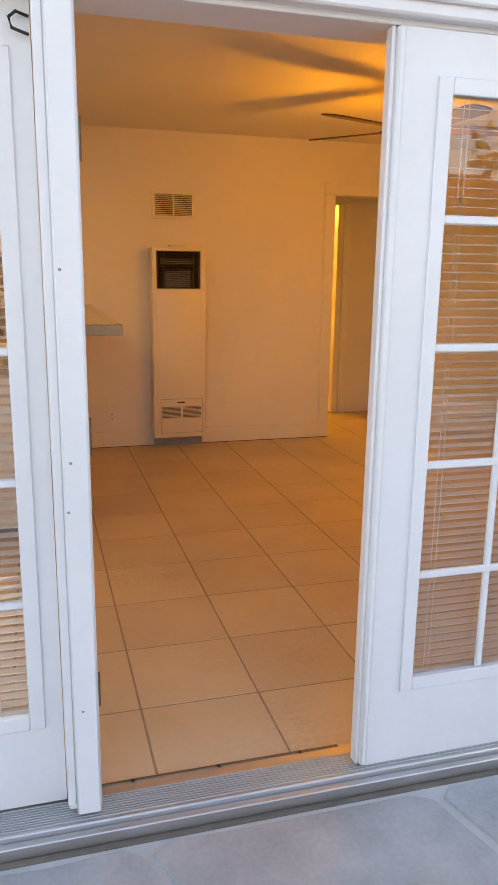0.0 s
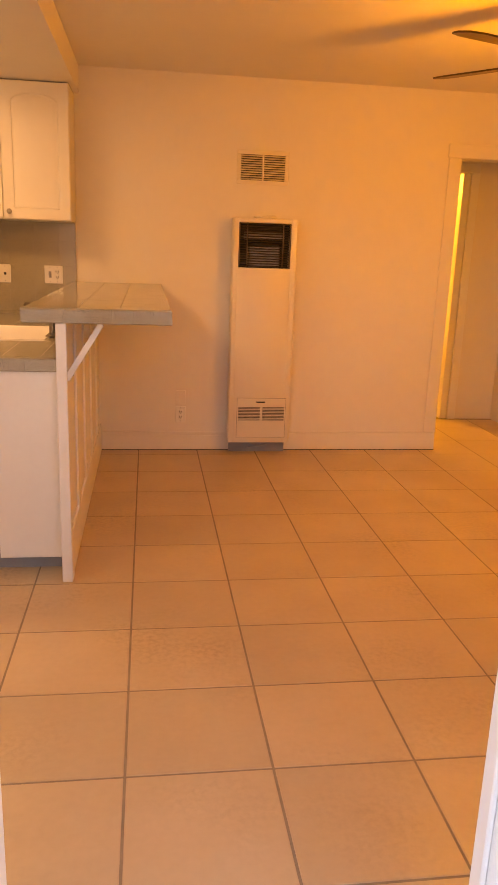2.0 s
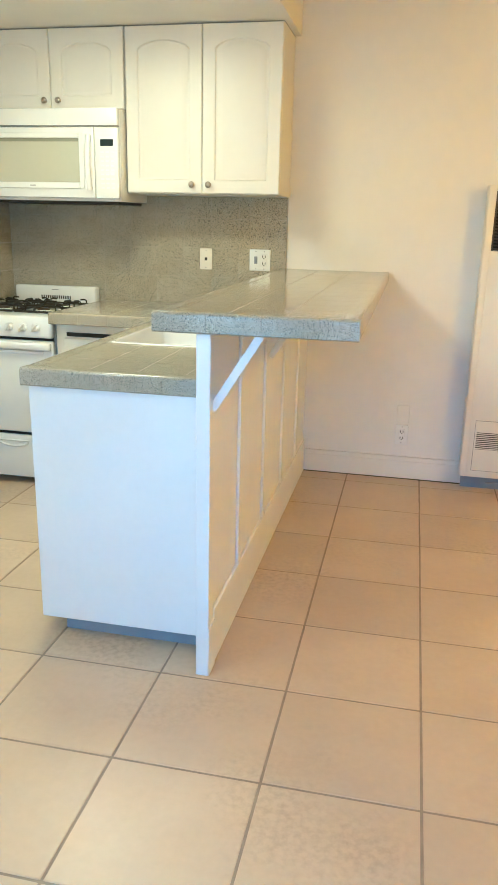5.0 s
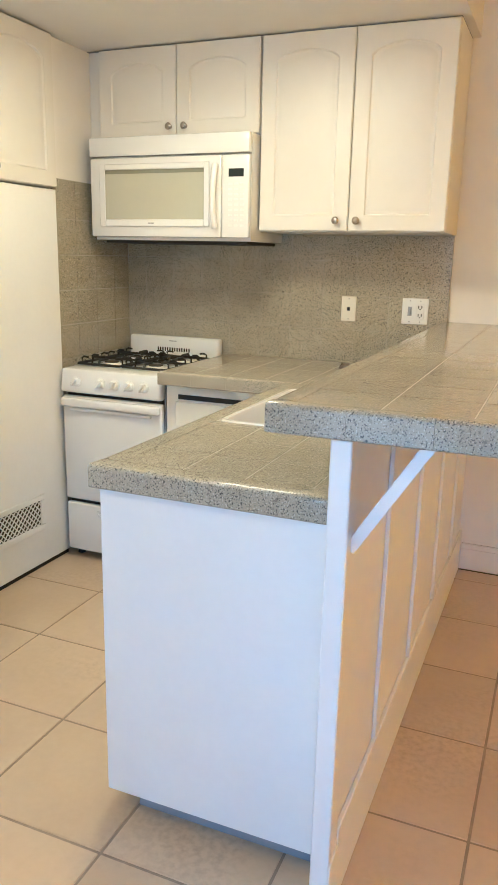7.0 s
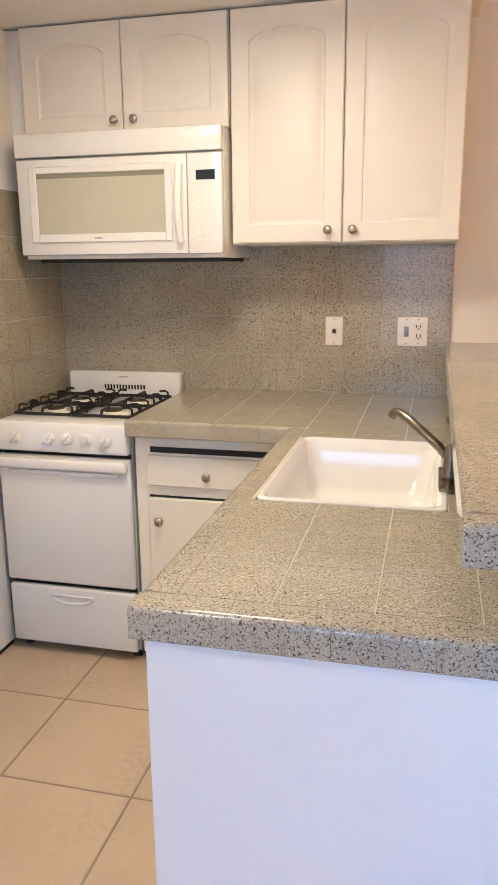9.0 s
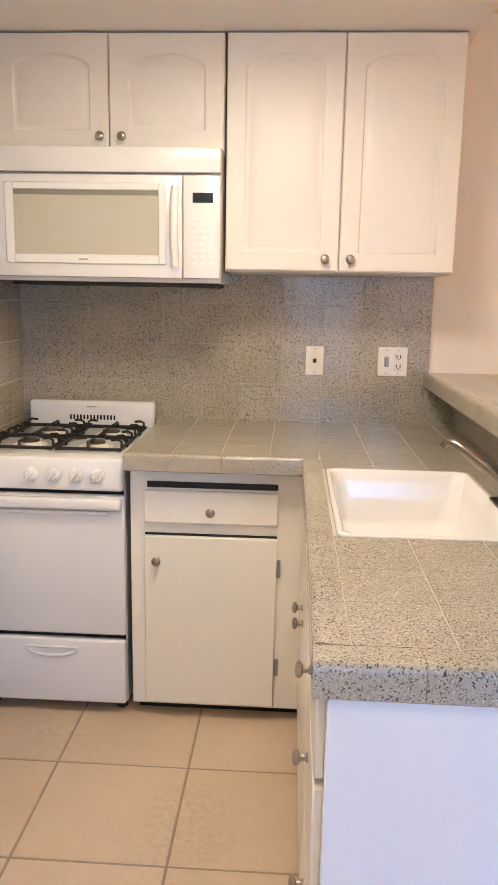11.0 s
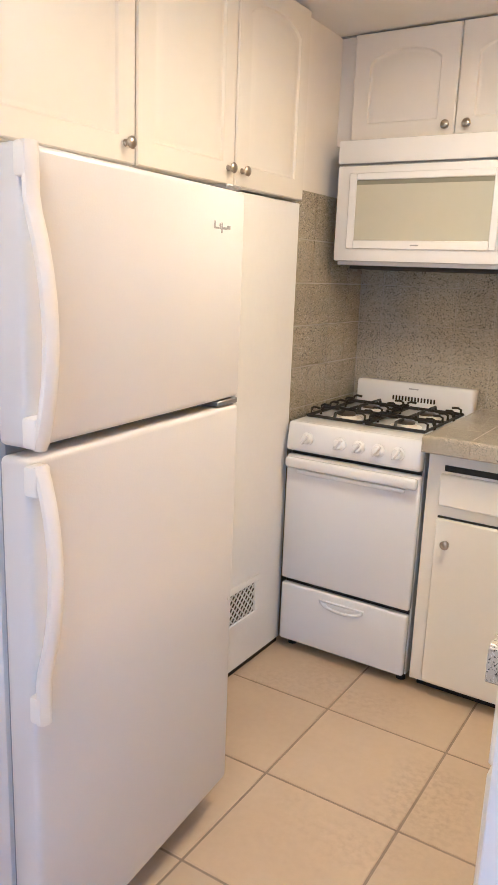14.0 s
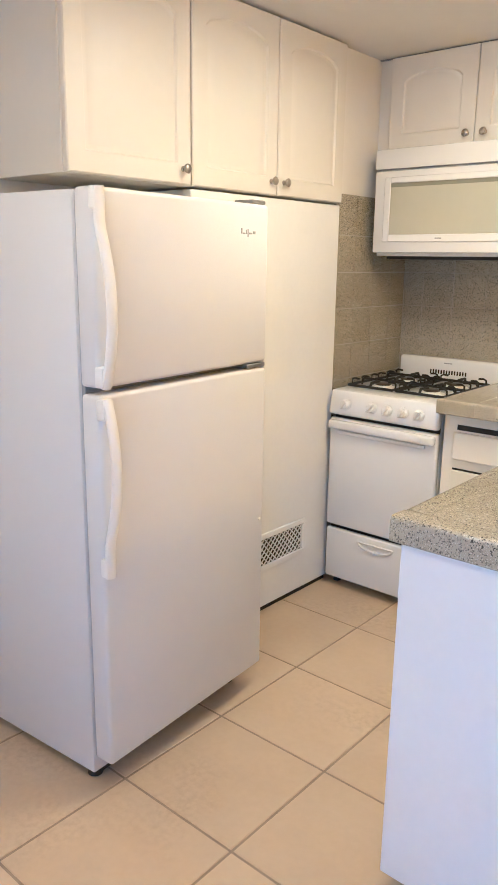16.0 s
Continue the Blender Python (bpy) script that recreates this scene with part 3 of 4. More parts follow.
box(bm, -1.475, -1.295, 5.326, 5.334, 0.24, 0.249, 0.003)
part("grip", bm, APPL, dw, "moulded crescent grip")
bg = part("backguard", boxes((SX0 + 0.006, SX1 - 0.006, 5.905, 5.968, 0.90, 1.008, 0.014, 3)), APPL, st)
for k in range(14):
    piece("vent_slot", bg, (-1.47 + k * 0.0135, 5.9045, 0.944), (0.007, 0.003, 0.019), DARK, 0.0008)
part("badge", boxes((-1.405, -1.365, 5.9025, 5.9055, 0.984, 0.989)), STEEL, bg)
for cx in (-1.505, -1.27):
    gr = part("grate", bmesh.new(), IRON, st)
    bm = bmesh.new()
    z, x0, x1, y0, y1 = 0.935, cx - 0.108, cx + 0.108, 5.42, 5.86
    tube(bm, ((x0, y0, z - 0.018), (x1, y0, z - 0.018), (x1, y1, z - 0.018), (x0, y1, z - 0.018), (x0, y0, z - 0.018)), 0.006, 6)
    tube(bm, ((x0, (y0 + y1) / 2, z - 0.018), (x1, (y0 + y1) / 2, z - 0.018)), 0.006, 6)
    for cy in (5.53, 5.75):
        for dx, dy in ((1, 0), (-1, 0), (0, 1), (0, -1)):
            far = 0.108
            tube(bm, ((cx + dx * far, cy + dy * far, z - 0.018), (cx + dx * far * 0.9, cy + dy * far * 0.9, z), (cx + dx * far * 0.3, cy + dy * far * 0.3, z)), 0.006, 6)
        for sx, inward in ((x0, 1), (x1, -1)):
            for k in range(3):
                hy_ = cy - 0.08 + k * 0.08
                tube(bm, ((sx, hy_, z - 0.02), (sx, hy_, z + 0.004), (sx + inward * 0.012, hy_, z + 0.01), (sx + inward * 0.035, hy_, z + 0.008)), 0.0045, 6)
        for sx in (x0, x1):
            tube(bm, ((sx, cy, 0.905), (sx, cy, z - 0.018)), 0.005, 6)
    gr.data = mesh_from("grate", place_bm(bm, Matrix.Translation(-base_of(st))), IRON, True)
    for cy in (5.53, 5.75):
        bn = part("burner", lathe(bmesh.new(), (cx, cy, 0.9045), (0, 0, 1), ((0, 0.06), (0.003, 0.056), (0.004, 0.042), (0.012, 0.038)), 24), IVORY, st)
        part("burner_cap", lathe(bmesh.new(), (cx, cy, 0.9165), (0, 0, 1), ((0, 0.034), (0.006, 0.034), (0.009, 0.028)), 20), BROWN, bn)
for x in (SX0 + 0.03, SX1 - 0.03):
    for y in (5.40, 5.93):
        part("foot", lathe(bmesh.new(), (x, y, 0), (0, 0, 1), ((0, 0.018), (0.03, 0.014)), 10), IRON, st)

# ---- microwave ----
MX0, MX1, MY = -1.625, -0.848, 5.575
mw = thing("microwave", (-1.23, 5.8, 1.47), "white over-the-range microwave below the short cabinet", "microwave")
part("body", boxes((MX0 + 0.004, MX1, MY + 0.03, YB - 0.004, 1.468, 1.903, 0.003)), APPL, mw)
part("underside", boxes((MX0 + 0.05, MX1 - 0.02, MY + 0.045, YB - 0.05, 1.456, 1.4675)), DARK, mw)
part("top_grille", boxes((MX0, MX1, MY - 0.005, MY + 0.029, 1.823, 1.903, 0.006, 2)), APPL, mw)
md = part("door", boxes((MX0, -0.975, MY, MY + 0.029, 1.482, 1.817, 0.007, 2)), APPL, mw)
part("window_frame", boxes((MX0 + 0.05, MX0 + 0.08, MY - 0.007, MY - 0.0005, 1.526, 1.79, 0.003), (-1.054, -1.028, MY - 0.007, MY - 0.0005, 1.526, 1.79, 0.003), (MX0 + 0.079, -1.053, MY - 0.007, MY - 0.0005, 1.765, 1.79, 0.003), (MX0 + 0.079, -1.053, MY - 0.007, MY - 0.0005, 1.526, 1.557, 0.003)), APPL, md)
# the top frame bar's shadow on the glass, put in as an olive strip
part("window_seal", boxes((MX0 + 0.08, -1.054, MY - 0.0028, MY - 0.0005, 1.749, 1.7655)), FRAMESHADE, md, "painted frame shadow along the window top")
part("window", boxes((MX0 + 0.08, -1.054, MY - 0.0022, MY - 0.0006, 1.556, 1.7655)), MIRROR_GLASS, md, "smoky grey-green oven window")
part("handle", tube(bmesh.new(), [(-0.997, MY - 0.012 - 0.026 * math.sin(math.pi * k / 12), 1.522 + 0.255 * k / 12) for k in range(13)], 0.014, 10, 1.0, (1, 0, 0)), APPL, md, "bowed white vertical handle")
part("badge", boxes((-1.325, -1.295, MY - 0.0082, MY - 0.0065, 1.538, 1.543)), STEEL, md)
pn = part("control_panel", boxes((-0.973, MX1, MY, MY + 0.029, 1.482, 1.817, 0.007, 2)), APPL, mw)
part("display", boxes((-0.94, -0.872, MY - 0.0022, MY - 0.0004, 1.728, 1.76)), SCREEN, pn, "small dark display")
for r in range(9):
    for c in range(3):
        piece("key", pn, (-0.932 + c * 0.027, MY - 0.001, 1.70 - r * 0.021), (0.017, 0.0014, 0.008), PLAST, 0.0003)

# ---- lower cabinets ----
lc = thing("base_cabinet", (-0.85, 5.6, 0), "cream painted base cabinet with drawer beside the stove", "cabinet")
part("body", boxes((-1.112, -0.54, 5.345, YB - 0.002, 0.045, 0.878, 0.002)), CREAM, lc)
part("kick", boxes((-1.10, -0.54, 5.40, YB - 0.002, 0, 0.0445)), DARK, lc)
part("slot", boxes((-1.055, -0.629, 5.341, 5.3448, 0.814, 0.834)), DARK, lc, "open dark slot above the drawer")
dr = part("drawer_front", boxes((-1.064, -0.629, 5.328, 5.3445, 0.698, 0.806, 0.003)), CREAM, lc)
knob(dr, (-0.845, 5.328, 0.742), (0, -1, 0))
dd = part("door", boxes((-1.064, -0.629, 5.328, 5.3445, 0.058, 0.652, 0.003)), CREAM, lc)
part("gap", boxes((-1.064, -0.629, 5.342, 5.3449, 0.6525, 0.66)), DARK, lc)
knob(dd, (-1.022, 5.328, 0.572), (0, -1, 0))
for z in (0.55, 0.20):
    part("hinge", boxes((-0.628, -0.616, 5.332, 5.3445, z - 0.03, z + 0.03, 0.003)), STEEL, dd)

pc = thing("peninsula_cabinet", (-0.25, 4.7, 0), "white painted peninsula cabinet under granite tile counter", "cabinet")
part("body", boxes((-0.532, 0.032, 3.993, 5.34, 0.095, 0.60, 0.002), (-0.532, 0.032, 3.993, 4.5, 0.60, 0.878, 0.002), (-0.532, -0.515, 4.5, 5.34, 0.60, 0.878), (-0.515, 0.032, 5.32, 5.34, 0.60, 0.878)), CREAM, pc)
part("end_panel", boxes((-0.535, 0.0475, 3.98, 3.9925, 0.065, 0.879, 0.002)), TRIM, pc, "plain white end panel")
part("kick", boxes((-0.47, 0.032, 4.028, 5.34, 0, 0.0945)), GREY, pc, "grey vinyl toe kick")
for y0, y1, z0, z1, knobs in ((4.018, 4.42, 0.72, 0.86, ((4.22, 0.79),)), (4.018, 4.42, 0.46, 0.705, ((4.22, 0.62),)), (4.018, 4.42, 0.11, 0.445, ((4.22, 0.36),)), (4.46, 4.86, 0.11, 0.86, ((4.82, 0.6),)), (4.88, 5.29, 0.11, 0.86, ((4.92, 0.6),))):
    d = part("door" if y0 > 4.4 else "drawer_front", boxes((-0.549, -0.5325, y0, y1, z0, z1, 0.003)), CREAM, pc)
    for ky, kz in knobs:
        knob(d, (-0.549, ky, kz), (-1, 0, 0))

# pony wall under the bar
pw = thing("bar_wall", (0.06, 4.9, 0), "white panelled half wall carrying the raised bar", "half wall", kind="structure")
part("panel", boxes((0.05, 0.075, 3.878, YB - 0.002, 0, 1.087)), TRIM, pw)
part("end_board", boxes((0.048, 0.09, 3.861, 3.877, 0, 1.087, 0.003), (0.0755, 0.087, 3.877, 3.928, 0.15, 1.087, 0.002), (0.0755, 0.092, 3.862, 3.938, 0.0, 0.165, 0.003)), TRIM, pw)
part("base_board", boxes((0.0755, 0.088, 3.939, YB - 0.02, 0, 0.195, 0.003)), TRIM, pw)
for y in (4.30, 4.75, 5.20, 5.65):
    part("batten", boxes((0.0755, 0.087, y - 0.02, y + 0.02, 0.1955, 1.087, 0.002)), TRIM, pw)
for y in (3.918, 4.85):
    bk = thing("bar_bracket", (0.2, y, 1.0), "white painted diagonal wooden bracket below the bar", "bracket", "brackets under the bar")
    s = bmesh.new()
    box(s, -0.132, 0.132, -0.014, 0.014, -0.0125, 0.0125, 0.002)
    place_bm(s, Matrix.Translation((0.152, y, 0.971)) @ Matrix.Rotation(radians(-58), 4, "Y"))
    part("brace", s, TRIM, bk)

# ---- counter, sink, bar ----
CT = 0.933
ct = thing("countertop", (-0.4, 5.0, 0.88), "granite-look tiled L-shaped countertop with rounded edge", "countertop")
SK = (-0.492, -0.075, 4.535, 5.165)
part("bed", boxes((-0.54, 0.0485, 3.986, SK[2], 0.881, CT - 0.0007), (-0.54, SK[0], SK[2], SK[3], 0.881, CT - 0.0007), (SK[1], 0.0485, SK[2], SK[3], 0.881, CT - 0.0007), (-0.54, 0.0485, SK[3], YB - 0.004, 0.881, CT - 0.0007), (-1.12, -0.54, 5.30, YB - 0.004, 0.881, CT - 0.0007)), TGROUT, ct)
bed_t = CT - 0.0007
PT = 0.156
us = cuts(-0.50, 0.0485, -0.50, PT)
tiling("tile", ct, 2, bed_t, 0.0007, us, [4.028, 4.187, 4.343, 4.499, SK[2]], GRANITE)
tiling("tile", ct, 2, bed_t, 0.0007, [SK[1], 0.0485], cuts(SK[2], SK[3], SK[2], PT), GRANITE)
tiling("tile", ct, 2, bed_t, 0.0007, us, cuts(SK[3], YB - 0.004, 5.24, PT), GRANITE)
tiling("tile", ct, 2, bed_t, 0.0007, cuts(-1.12, -0.50, -0.97, PT), cuts(5.325, YB - 0.004, 5.325, PT), GRANITE)


def edge_row(name, parent, a, b, axis, out, centre, z0, z1, depth=0.045, r=0.011):
    """Rounded edge tiles along axis (0 x, 1 y) from a to b; out is the outward sign."""
    stops = cuts(a, b, a, PT)
    for u0, u1 in zip(stops, stops[1:]):
        key = (name, axis, out, round(u1 - u0, 3), round(z1 - z0, 3), depth)
        if key not in piece_meshes:
            section = [(-depth, 0.0), (-0.004, 0.0), (0.0, 0.004), (0.0, z1 - z0 - r)]
            section += [(-r + r * math.cos(q), z1 - z0 - r + r * math.sin(q)) for q in (0.4, 0.8, 1.2)] + [(-r, z1 - z0), (-depth, z1 - z0 - 0.0025)]
            bm = bmesh.new()
            half = (u1 - u0) / 2 - 0.0004
            ends = []
            for u in (-half, half):
                ends.append([bm.verts.new((u, out * d, h) if axis == 0 else (out * d, u, h)) for d, h in section])
            n = len(section)
            for k in range(n):
                bm.faces.new((ends[0][k], ends[0][(k + 1) % n], ends[1][(k + 1) % n], ends[1][k]))
            bm.faces.new(ends[0])
            bm.faces.new(ends[1])
            piece_meshes[key] = mesh_from(name, bm, GRANITE, True)
        ob = new(name, piece_meshes[key])
        ob.parent = parent
        c = ((u0 + u1) / 2, centre, z0) if axis == 0 else (centre, (u0 + u1) / 2, z0)
        ob.location = Vector(c) - base_of(parent)


edge_row("edge_tile", ct, -0.557, 0.0485, 0, -1, 3.966, 0.879, CT + 0.003, 0.06)
edge_row("edge_tile", ct, 4.028, 5.28, 1, -1, -0.557, 0.879, CT + 0.003, 0.057)
edge_row("edge_tile", ct, -1.12, -0.505, 0, -1, 5.278, 0.879, CT + 0.003, 0.045)

sk = thing("kitchen_sink", (-0.28, 4.88, 0.75), "white enamelled sink with rounded corners in the counter", "sink")
sx0, sx1, sy0, sy1 = SK


def rounded_ring(bm, inset, r, z, n=6):
    """A rounded rectangle of vertices inside the sink's cut-out."""
    out = []
    for cx, cy, a in ((sx1 - inset - r, sy1 - inset - r, 0), (sx0 + inset + r, sy1 - inset - r, 90), (sx0 + inset + r, sy0 + inset + r, 180), (sx1 - inset - r, sy0 + inset + r, 270)):
        for k in range(n + 1):
            q = radians(a + 90 * k / n)
            out.append(bm.verts.new((cx + r * math.cos(q), cy + r * math.sin(q), z)))
    return out


bm = bmesh.new()
rings = [rounded_ring(bm, d, r, z) for d, r, z in ((0.014, 0.02, 0.76), (0.001, 0.02, CT - 0.02), (0.001, 0.022, CT + 0.001), (0.004, 0.024, CT + 0.004), (0.012, 0.03, CT + 0.004), (0.018, 0.035, CT - 0.003), (0.026, 0.04, CT - 0.04), (0.04, 0.05, 0.80), (0.055, 0.055, 0.782), (0.085, 0.06, 0.774))]
for s, t in zip(rings, rings[1:]):
    for k in range(len(s)):
        bm.faces.new((s[k], s[(k + 1) % len(s)], t[(k + 1) % len(s)], t[k]))
bm.faces.new(rings[-1])
part("basin", bm, SINKW, sk)
part("drain", lathe(bmesh.new(), (-0.285, 4.85, 0.7742), (0, 0, 1), ((0, 0.04), (0.003, 0.038), (0.0035, 0.02)), 20), STEEL, sk)
fa = thing("faucet", (-0.075, 4.75, CT), "tarnished nickel kitchen faucet with angled spout", "faucet")
part("base_plate", boxes((-0.095, -0.048, 4.66, 4.86, CT + 0.0025, CT + 0.012, 0.005, 2)), DARKNICKEL, fa)
part("body", lathe(bmesh.new(), (-0.07, 4.76, CT + 0.011), (0, 0, 1), ((0, 0.018), (0.04, 0.016), (0.07, 0.0145), (0.08, 0.009)), 18), DARKNICKEL, fa)
part("spout", tube(bmesh.new(), [(-0.072, 4.765, CT + 0.055), (-0.095, 4.772, CT + 0.08), (-0.13, 4.79, CT + 0.108), (-0.165, 4.815, CT + 0.134), (-0.192, 4.84, CT + 0.148), (-0.206, 4.853, CT + 0.147), (-0.213, 4.86, CT + 0.136)], 0.011, 12), DARKNICKEL, fa)
part("lever", tube(bmesh.new(), [(-0.066, 4.765, CT + 0.085), (-0.06, 4.80, CT + 0.11), (-0.075, 4.86, CT + 0.135)], 0.007, 8), DARKNICKEL, fa)

bt = thing("breakfast_bar", (0.19, 4.98, 1.088), "raised granite-look tiled breakfast bar", "bar counter")
part("bed", boxes((-0.06, 0.48, 3.868, YB - 0.004, 1.0875, 1.1423)), TGROUT, bt)
tiling("tile", bt, 2, 1.1423, 0.0007, cuts(-0.034, 0.458, -0.034, 0.164), cuts(3.896, YB - 0.004, 3.896, PT), GRANITE, 0.003)
edge_row("edge_tile", bt, -0.078, 0.498, 0, -1, 3.85, 1.088, 1.146)
edge_row("edge_tile", bt, 3.896, YB - 0.004, 1, -1, -0.078, 1.088, 1.146)
edge_row("edge_tile", bt, 3.896, YB - 0.004, 1, 1, 0.498, 1.088, 1.146)

# riser and wall tiles
sp = solid("backsplash", boxes((-1.70, -0.058, YB - 0.0138, YB - 0.001, 0.0, 1.52), (-1.70, -0.842, YB - 0.0138, YB - 0.001, 1.52, 1.70), (-1.699, -1.688, 5.378, YB - 0.013, 0.0, 1.72), (-0.0575, 0.0415, YB - 0.0138, YB - 0.001, CT - 0.02, 1.085), (0.042, 0.0495, 3.988, YB - 0.016, CT, 1.085)), SGROUT, "granite-look tiled kitchen backsplash", "backsplash", "structure")
tiling("tile", sp, 1, YB - 0.0138, -0.0012, cuts(-1.685, -0.058, -1.425, 0.1575), cuts(0.93, 1.51, 1.084, PT), SPLASH, 0.0025)
tiling("tile", sp, 1, YB - 0.0138, -0.0012, [-0.0575, 0.039], [CT + 0.002, 1.085], SPLASH, 0.002)
tiling("tile", sp, 0, -1.688, 0.0025, cuts(5.378, YB - 0.015, 5.535, PT), cuts(0.62, 1.72, 1.084, PT), SPLASH, 0.0045)
tiling("tile", sp, 0, 0.042, -0.0025, cuts(3.988, YB - 0.016, 3.988, PT), [CT + 0.002, 1.085], SPLASH, 0.002)


# ---- plates ----
def wall_plate(x, z, y, w, label, gangs):
    p = thing("outlet_plate", (x, y, z), label, "wall plate")
    part("plate", boxes((x - w / 2, x + w / 2, y - 0.006, y, z - 0.057, z + 0.057, 0.002)), PLAST if gangs != ["jack"] else IVORY, p)
    for k, g in enumerate(gangs):
        cx = x + (k - (len(gangs) - 1) / 2) * 0.046
        f = y - 0.006
        if g == "jack":
            part("jack", boxes((cx - 0.007, cx + 0.007, f - 0.002, f + 0.001, z - 0.008, z + 0.008)), DARK, p)
        elif g == "switch":
            part("switch", boxes((cx - 0.005, cx + 0.005, f - 0.01, f + 0.001, z - 0.012, z + 0.012, 0.002), (cx - 0.009, cx + 0.009, f - 0.0015, f + 0.001, z - 0.02, z + 0.02)), STEEL, p)
        else:
            s = part("socket", boxes((cx - 0.017, cx + 0.017, f - 0.003, f + 0.001, z - 0.034, z + 0.034, 0.002)), PLAST, p)
            for d in (-0.007, 0.007):
                for e in (-0.018, 0.018):
                    part("slot", boxes((cx + d - 0.002, cx + d + 0.002, f - 0.0038, f - 0.0028, z + e - 0.004, z + e + 0.008)), DARK, s)
            for e in (-0.018, 0.018):
                part("earth_hole", lathe(bmesh.new(), (cx, f - 0.0028, z + e - 0.008), (0, -1, 0), ((0, 0.003), (0.001, 0.003)), 8), DARK, s)
        for dz in (-0.046, 0.046):
            part("screw", lathe(bmesh.new(), (cx, f, z + dz), (0, -1, 0), ((0, 0.003), (0.001, 0.002)), 8), STEEL, p)


wall_plate(-0.507, 1.182, YB - 0.015, 0.07, "ivory phone jack plate on the backsplash", ["jack"])
wall_plate(-0.202, 1.184, YB - 0.015, 0.116, "white switch and outlet plate on the backsplash", ["switch", "socket"])
wall_plate(0.632, 0.255, YB, 0.07, "white duplex outlet plate low on the wall", ["socket"])

bp = thing("blank_plate", (0.632, YB, 0.375), "painted-over blank cover plate on the wall", "wall plate")
part("plate", boxes((0.598, 0.666, YB - 0.005, YB - 0.0005, 0.325, 0.425, 0.002)), WALL, bp)

# ---- wall heater and vent ----
ht = thing("wall_heater", (1.165, 5.94, 0.0), "tall cream wall-mounted gas heater with louvres", "heater")
hx0, hx1, hy = 0.955, 1.378, 5.865
part("side_panel", boxes((hx0, hx0 + 0.036, hy, YB - 0.001, 0.085, 1.585, 0.006, 2)), HEAT, ht)
part("side_panel", boxes((1.335, hx1, hy, YB - 0.001, 0.085, 1.585, 0.006, 2)), HEAT, ht)
part("front_panel", boxes((hx0 + 0.03, 1.341, hy - 0.0006, YB - 0.001, 0.085, 1.272, 0.006, 2)), HEAT, ht)
part("top_panel", boxes((hx0 + 0.03, 1.341, hy - 0.0006, YB - 0.001, 1.556, 1.585, 0.006, 2)), HEAT, ht)
part("cavity", boxes((0.992, 1.334, 5.955, 5.985, 1.2725, 1.5555)), DARK, ht)
part("heat_exchanger", boxes((1.06, 1.27, 5.90, 5.95, 1.2725, 1.42, 0.01), (1.03, 1.30, 5.91, 5.95, 1.45, 1.50, 0.006)), STEEL, ht)
lv = part("louvre", boxes((0.9915, 1.0, 5.868, 5.88, 1.2725, 1.5555)), BROWN, ht, "dark brown louvred outlet")
for x0, x1 in ((1.325, 1.3345), (1.043, 1.05), (1.28, 1.287)):
    part("upright", boxes((x0, x1, 5.868, 5.879, 1.2725, 1.5555)), BROWN, lv)
for k in range(18):
    s = piece("blade", lv, (1.1625, 5.878, 1.283 + k * 0.0157), (0.325, 0.014, 0.0018), BROWN, 0.0004)
    s.rotation_euler = (radians(28), 0, 0)
part("panel_gap", boxes((1.0115, 1.3515, hy - 0.0022, hy - 0.0008, 0.1235, 0.4015)), BROWN, ht)
pnl = part("lower_panel", boxes((1.013, 1.35, hy - 0.004, hy - 0.0005, 0.125, 0.40, 0.002)), HEAT, ht)
part("pull", boxes((1.145, 1.205, hy - 0.006, hy - 0.0042, 0.368, 0.378)), DARK, pnl)
for x0, x1 in ((1.022, 1.172), (1.19, 1.34)):
    gl = part("grille", boxes((x0, x1, hy - 0.0065, hy - 0.0042, 0.245, 0.338)), BROWN, pnl, "brown slotted intake grille")
    for k in range(9):
        piece("slat", gl, ((x0 + x1) / 2, hy - 0.0085, 0.25 + k * 0.0103), (x1 - x0, 0.003, 0.0045), HEAT, 0.0006)
part("gas_pipe", tube(bmesh.new(), ((1.10, 5.925, 0.035), (1.2, 5.92, 0.05), (1.27, 5.92, 0.075)), 0.006, 8), STEEL, ht)
part("base", boxes((0.972, 1.365, 5.945, YB - 0.018, 0.0, 0.0845)), GREY, ht, "grey metal base")
part("top_cap", boxes((1.10, 1.24, 5.90, YB - 0.002, 1.5852, 1.603, 0.006)), HEAT, ht)

rv = thing("wall_vent", (1.15, YB, 1.9), "cream painted return air vent above the heater", "vent")
part("frame", boxes((0.979, 1.322, YB - 0.008, YB - 0.001, 1.985, 2.012, 0.003), (0.979, 1.322, YB - 0.008, YB - 0.001, 1.80, 1.827, 0.003), (0.979, 1.006, YB - 0.008, YB - 0.001, 1.827, 1.985, 0.003), (1.295, 1.322, YB - 0.008, YB - 0.001, 1.827, 1.985, 0.003), (1.144, 1.157, YB - 0.009, YB - 0.001, 1.827, 1.985, 0.002)), HEAT, rv)
part("backing", boxes((1.006, 1.295, YB - 0.003, YB - 0.001, 1.827, 1.985)), BROWN, rv)
for k in range(11):
    for cx in (1.075, 1.226):
        s = piece("slat", rv, (cx, YB - 0.007, 1.834 + k * 0.0143), (0.137, 0.0125, 0.003), HEAT, 0.0005)
        s.rotation_euler = (radians(32), 0, 0)

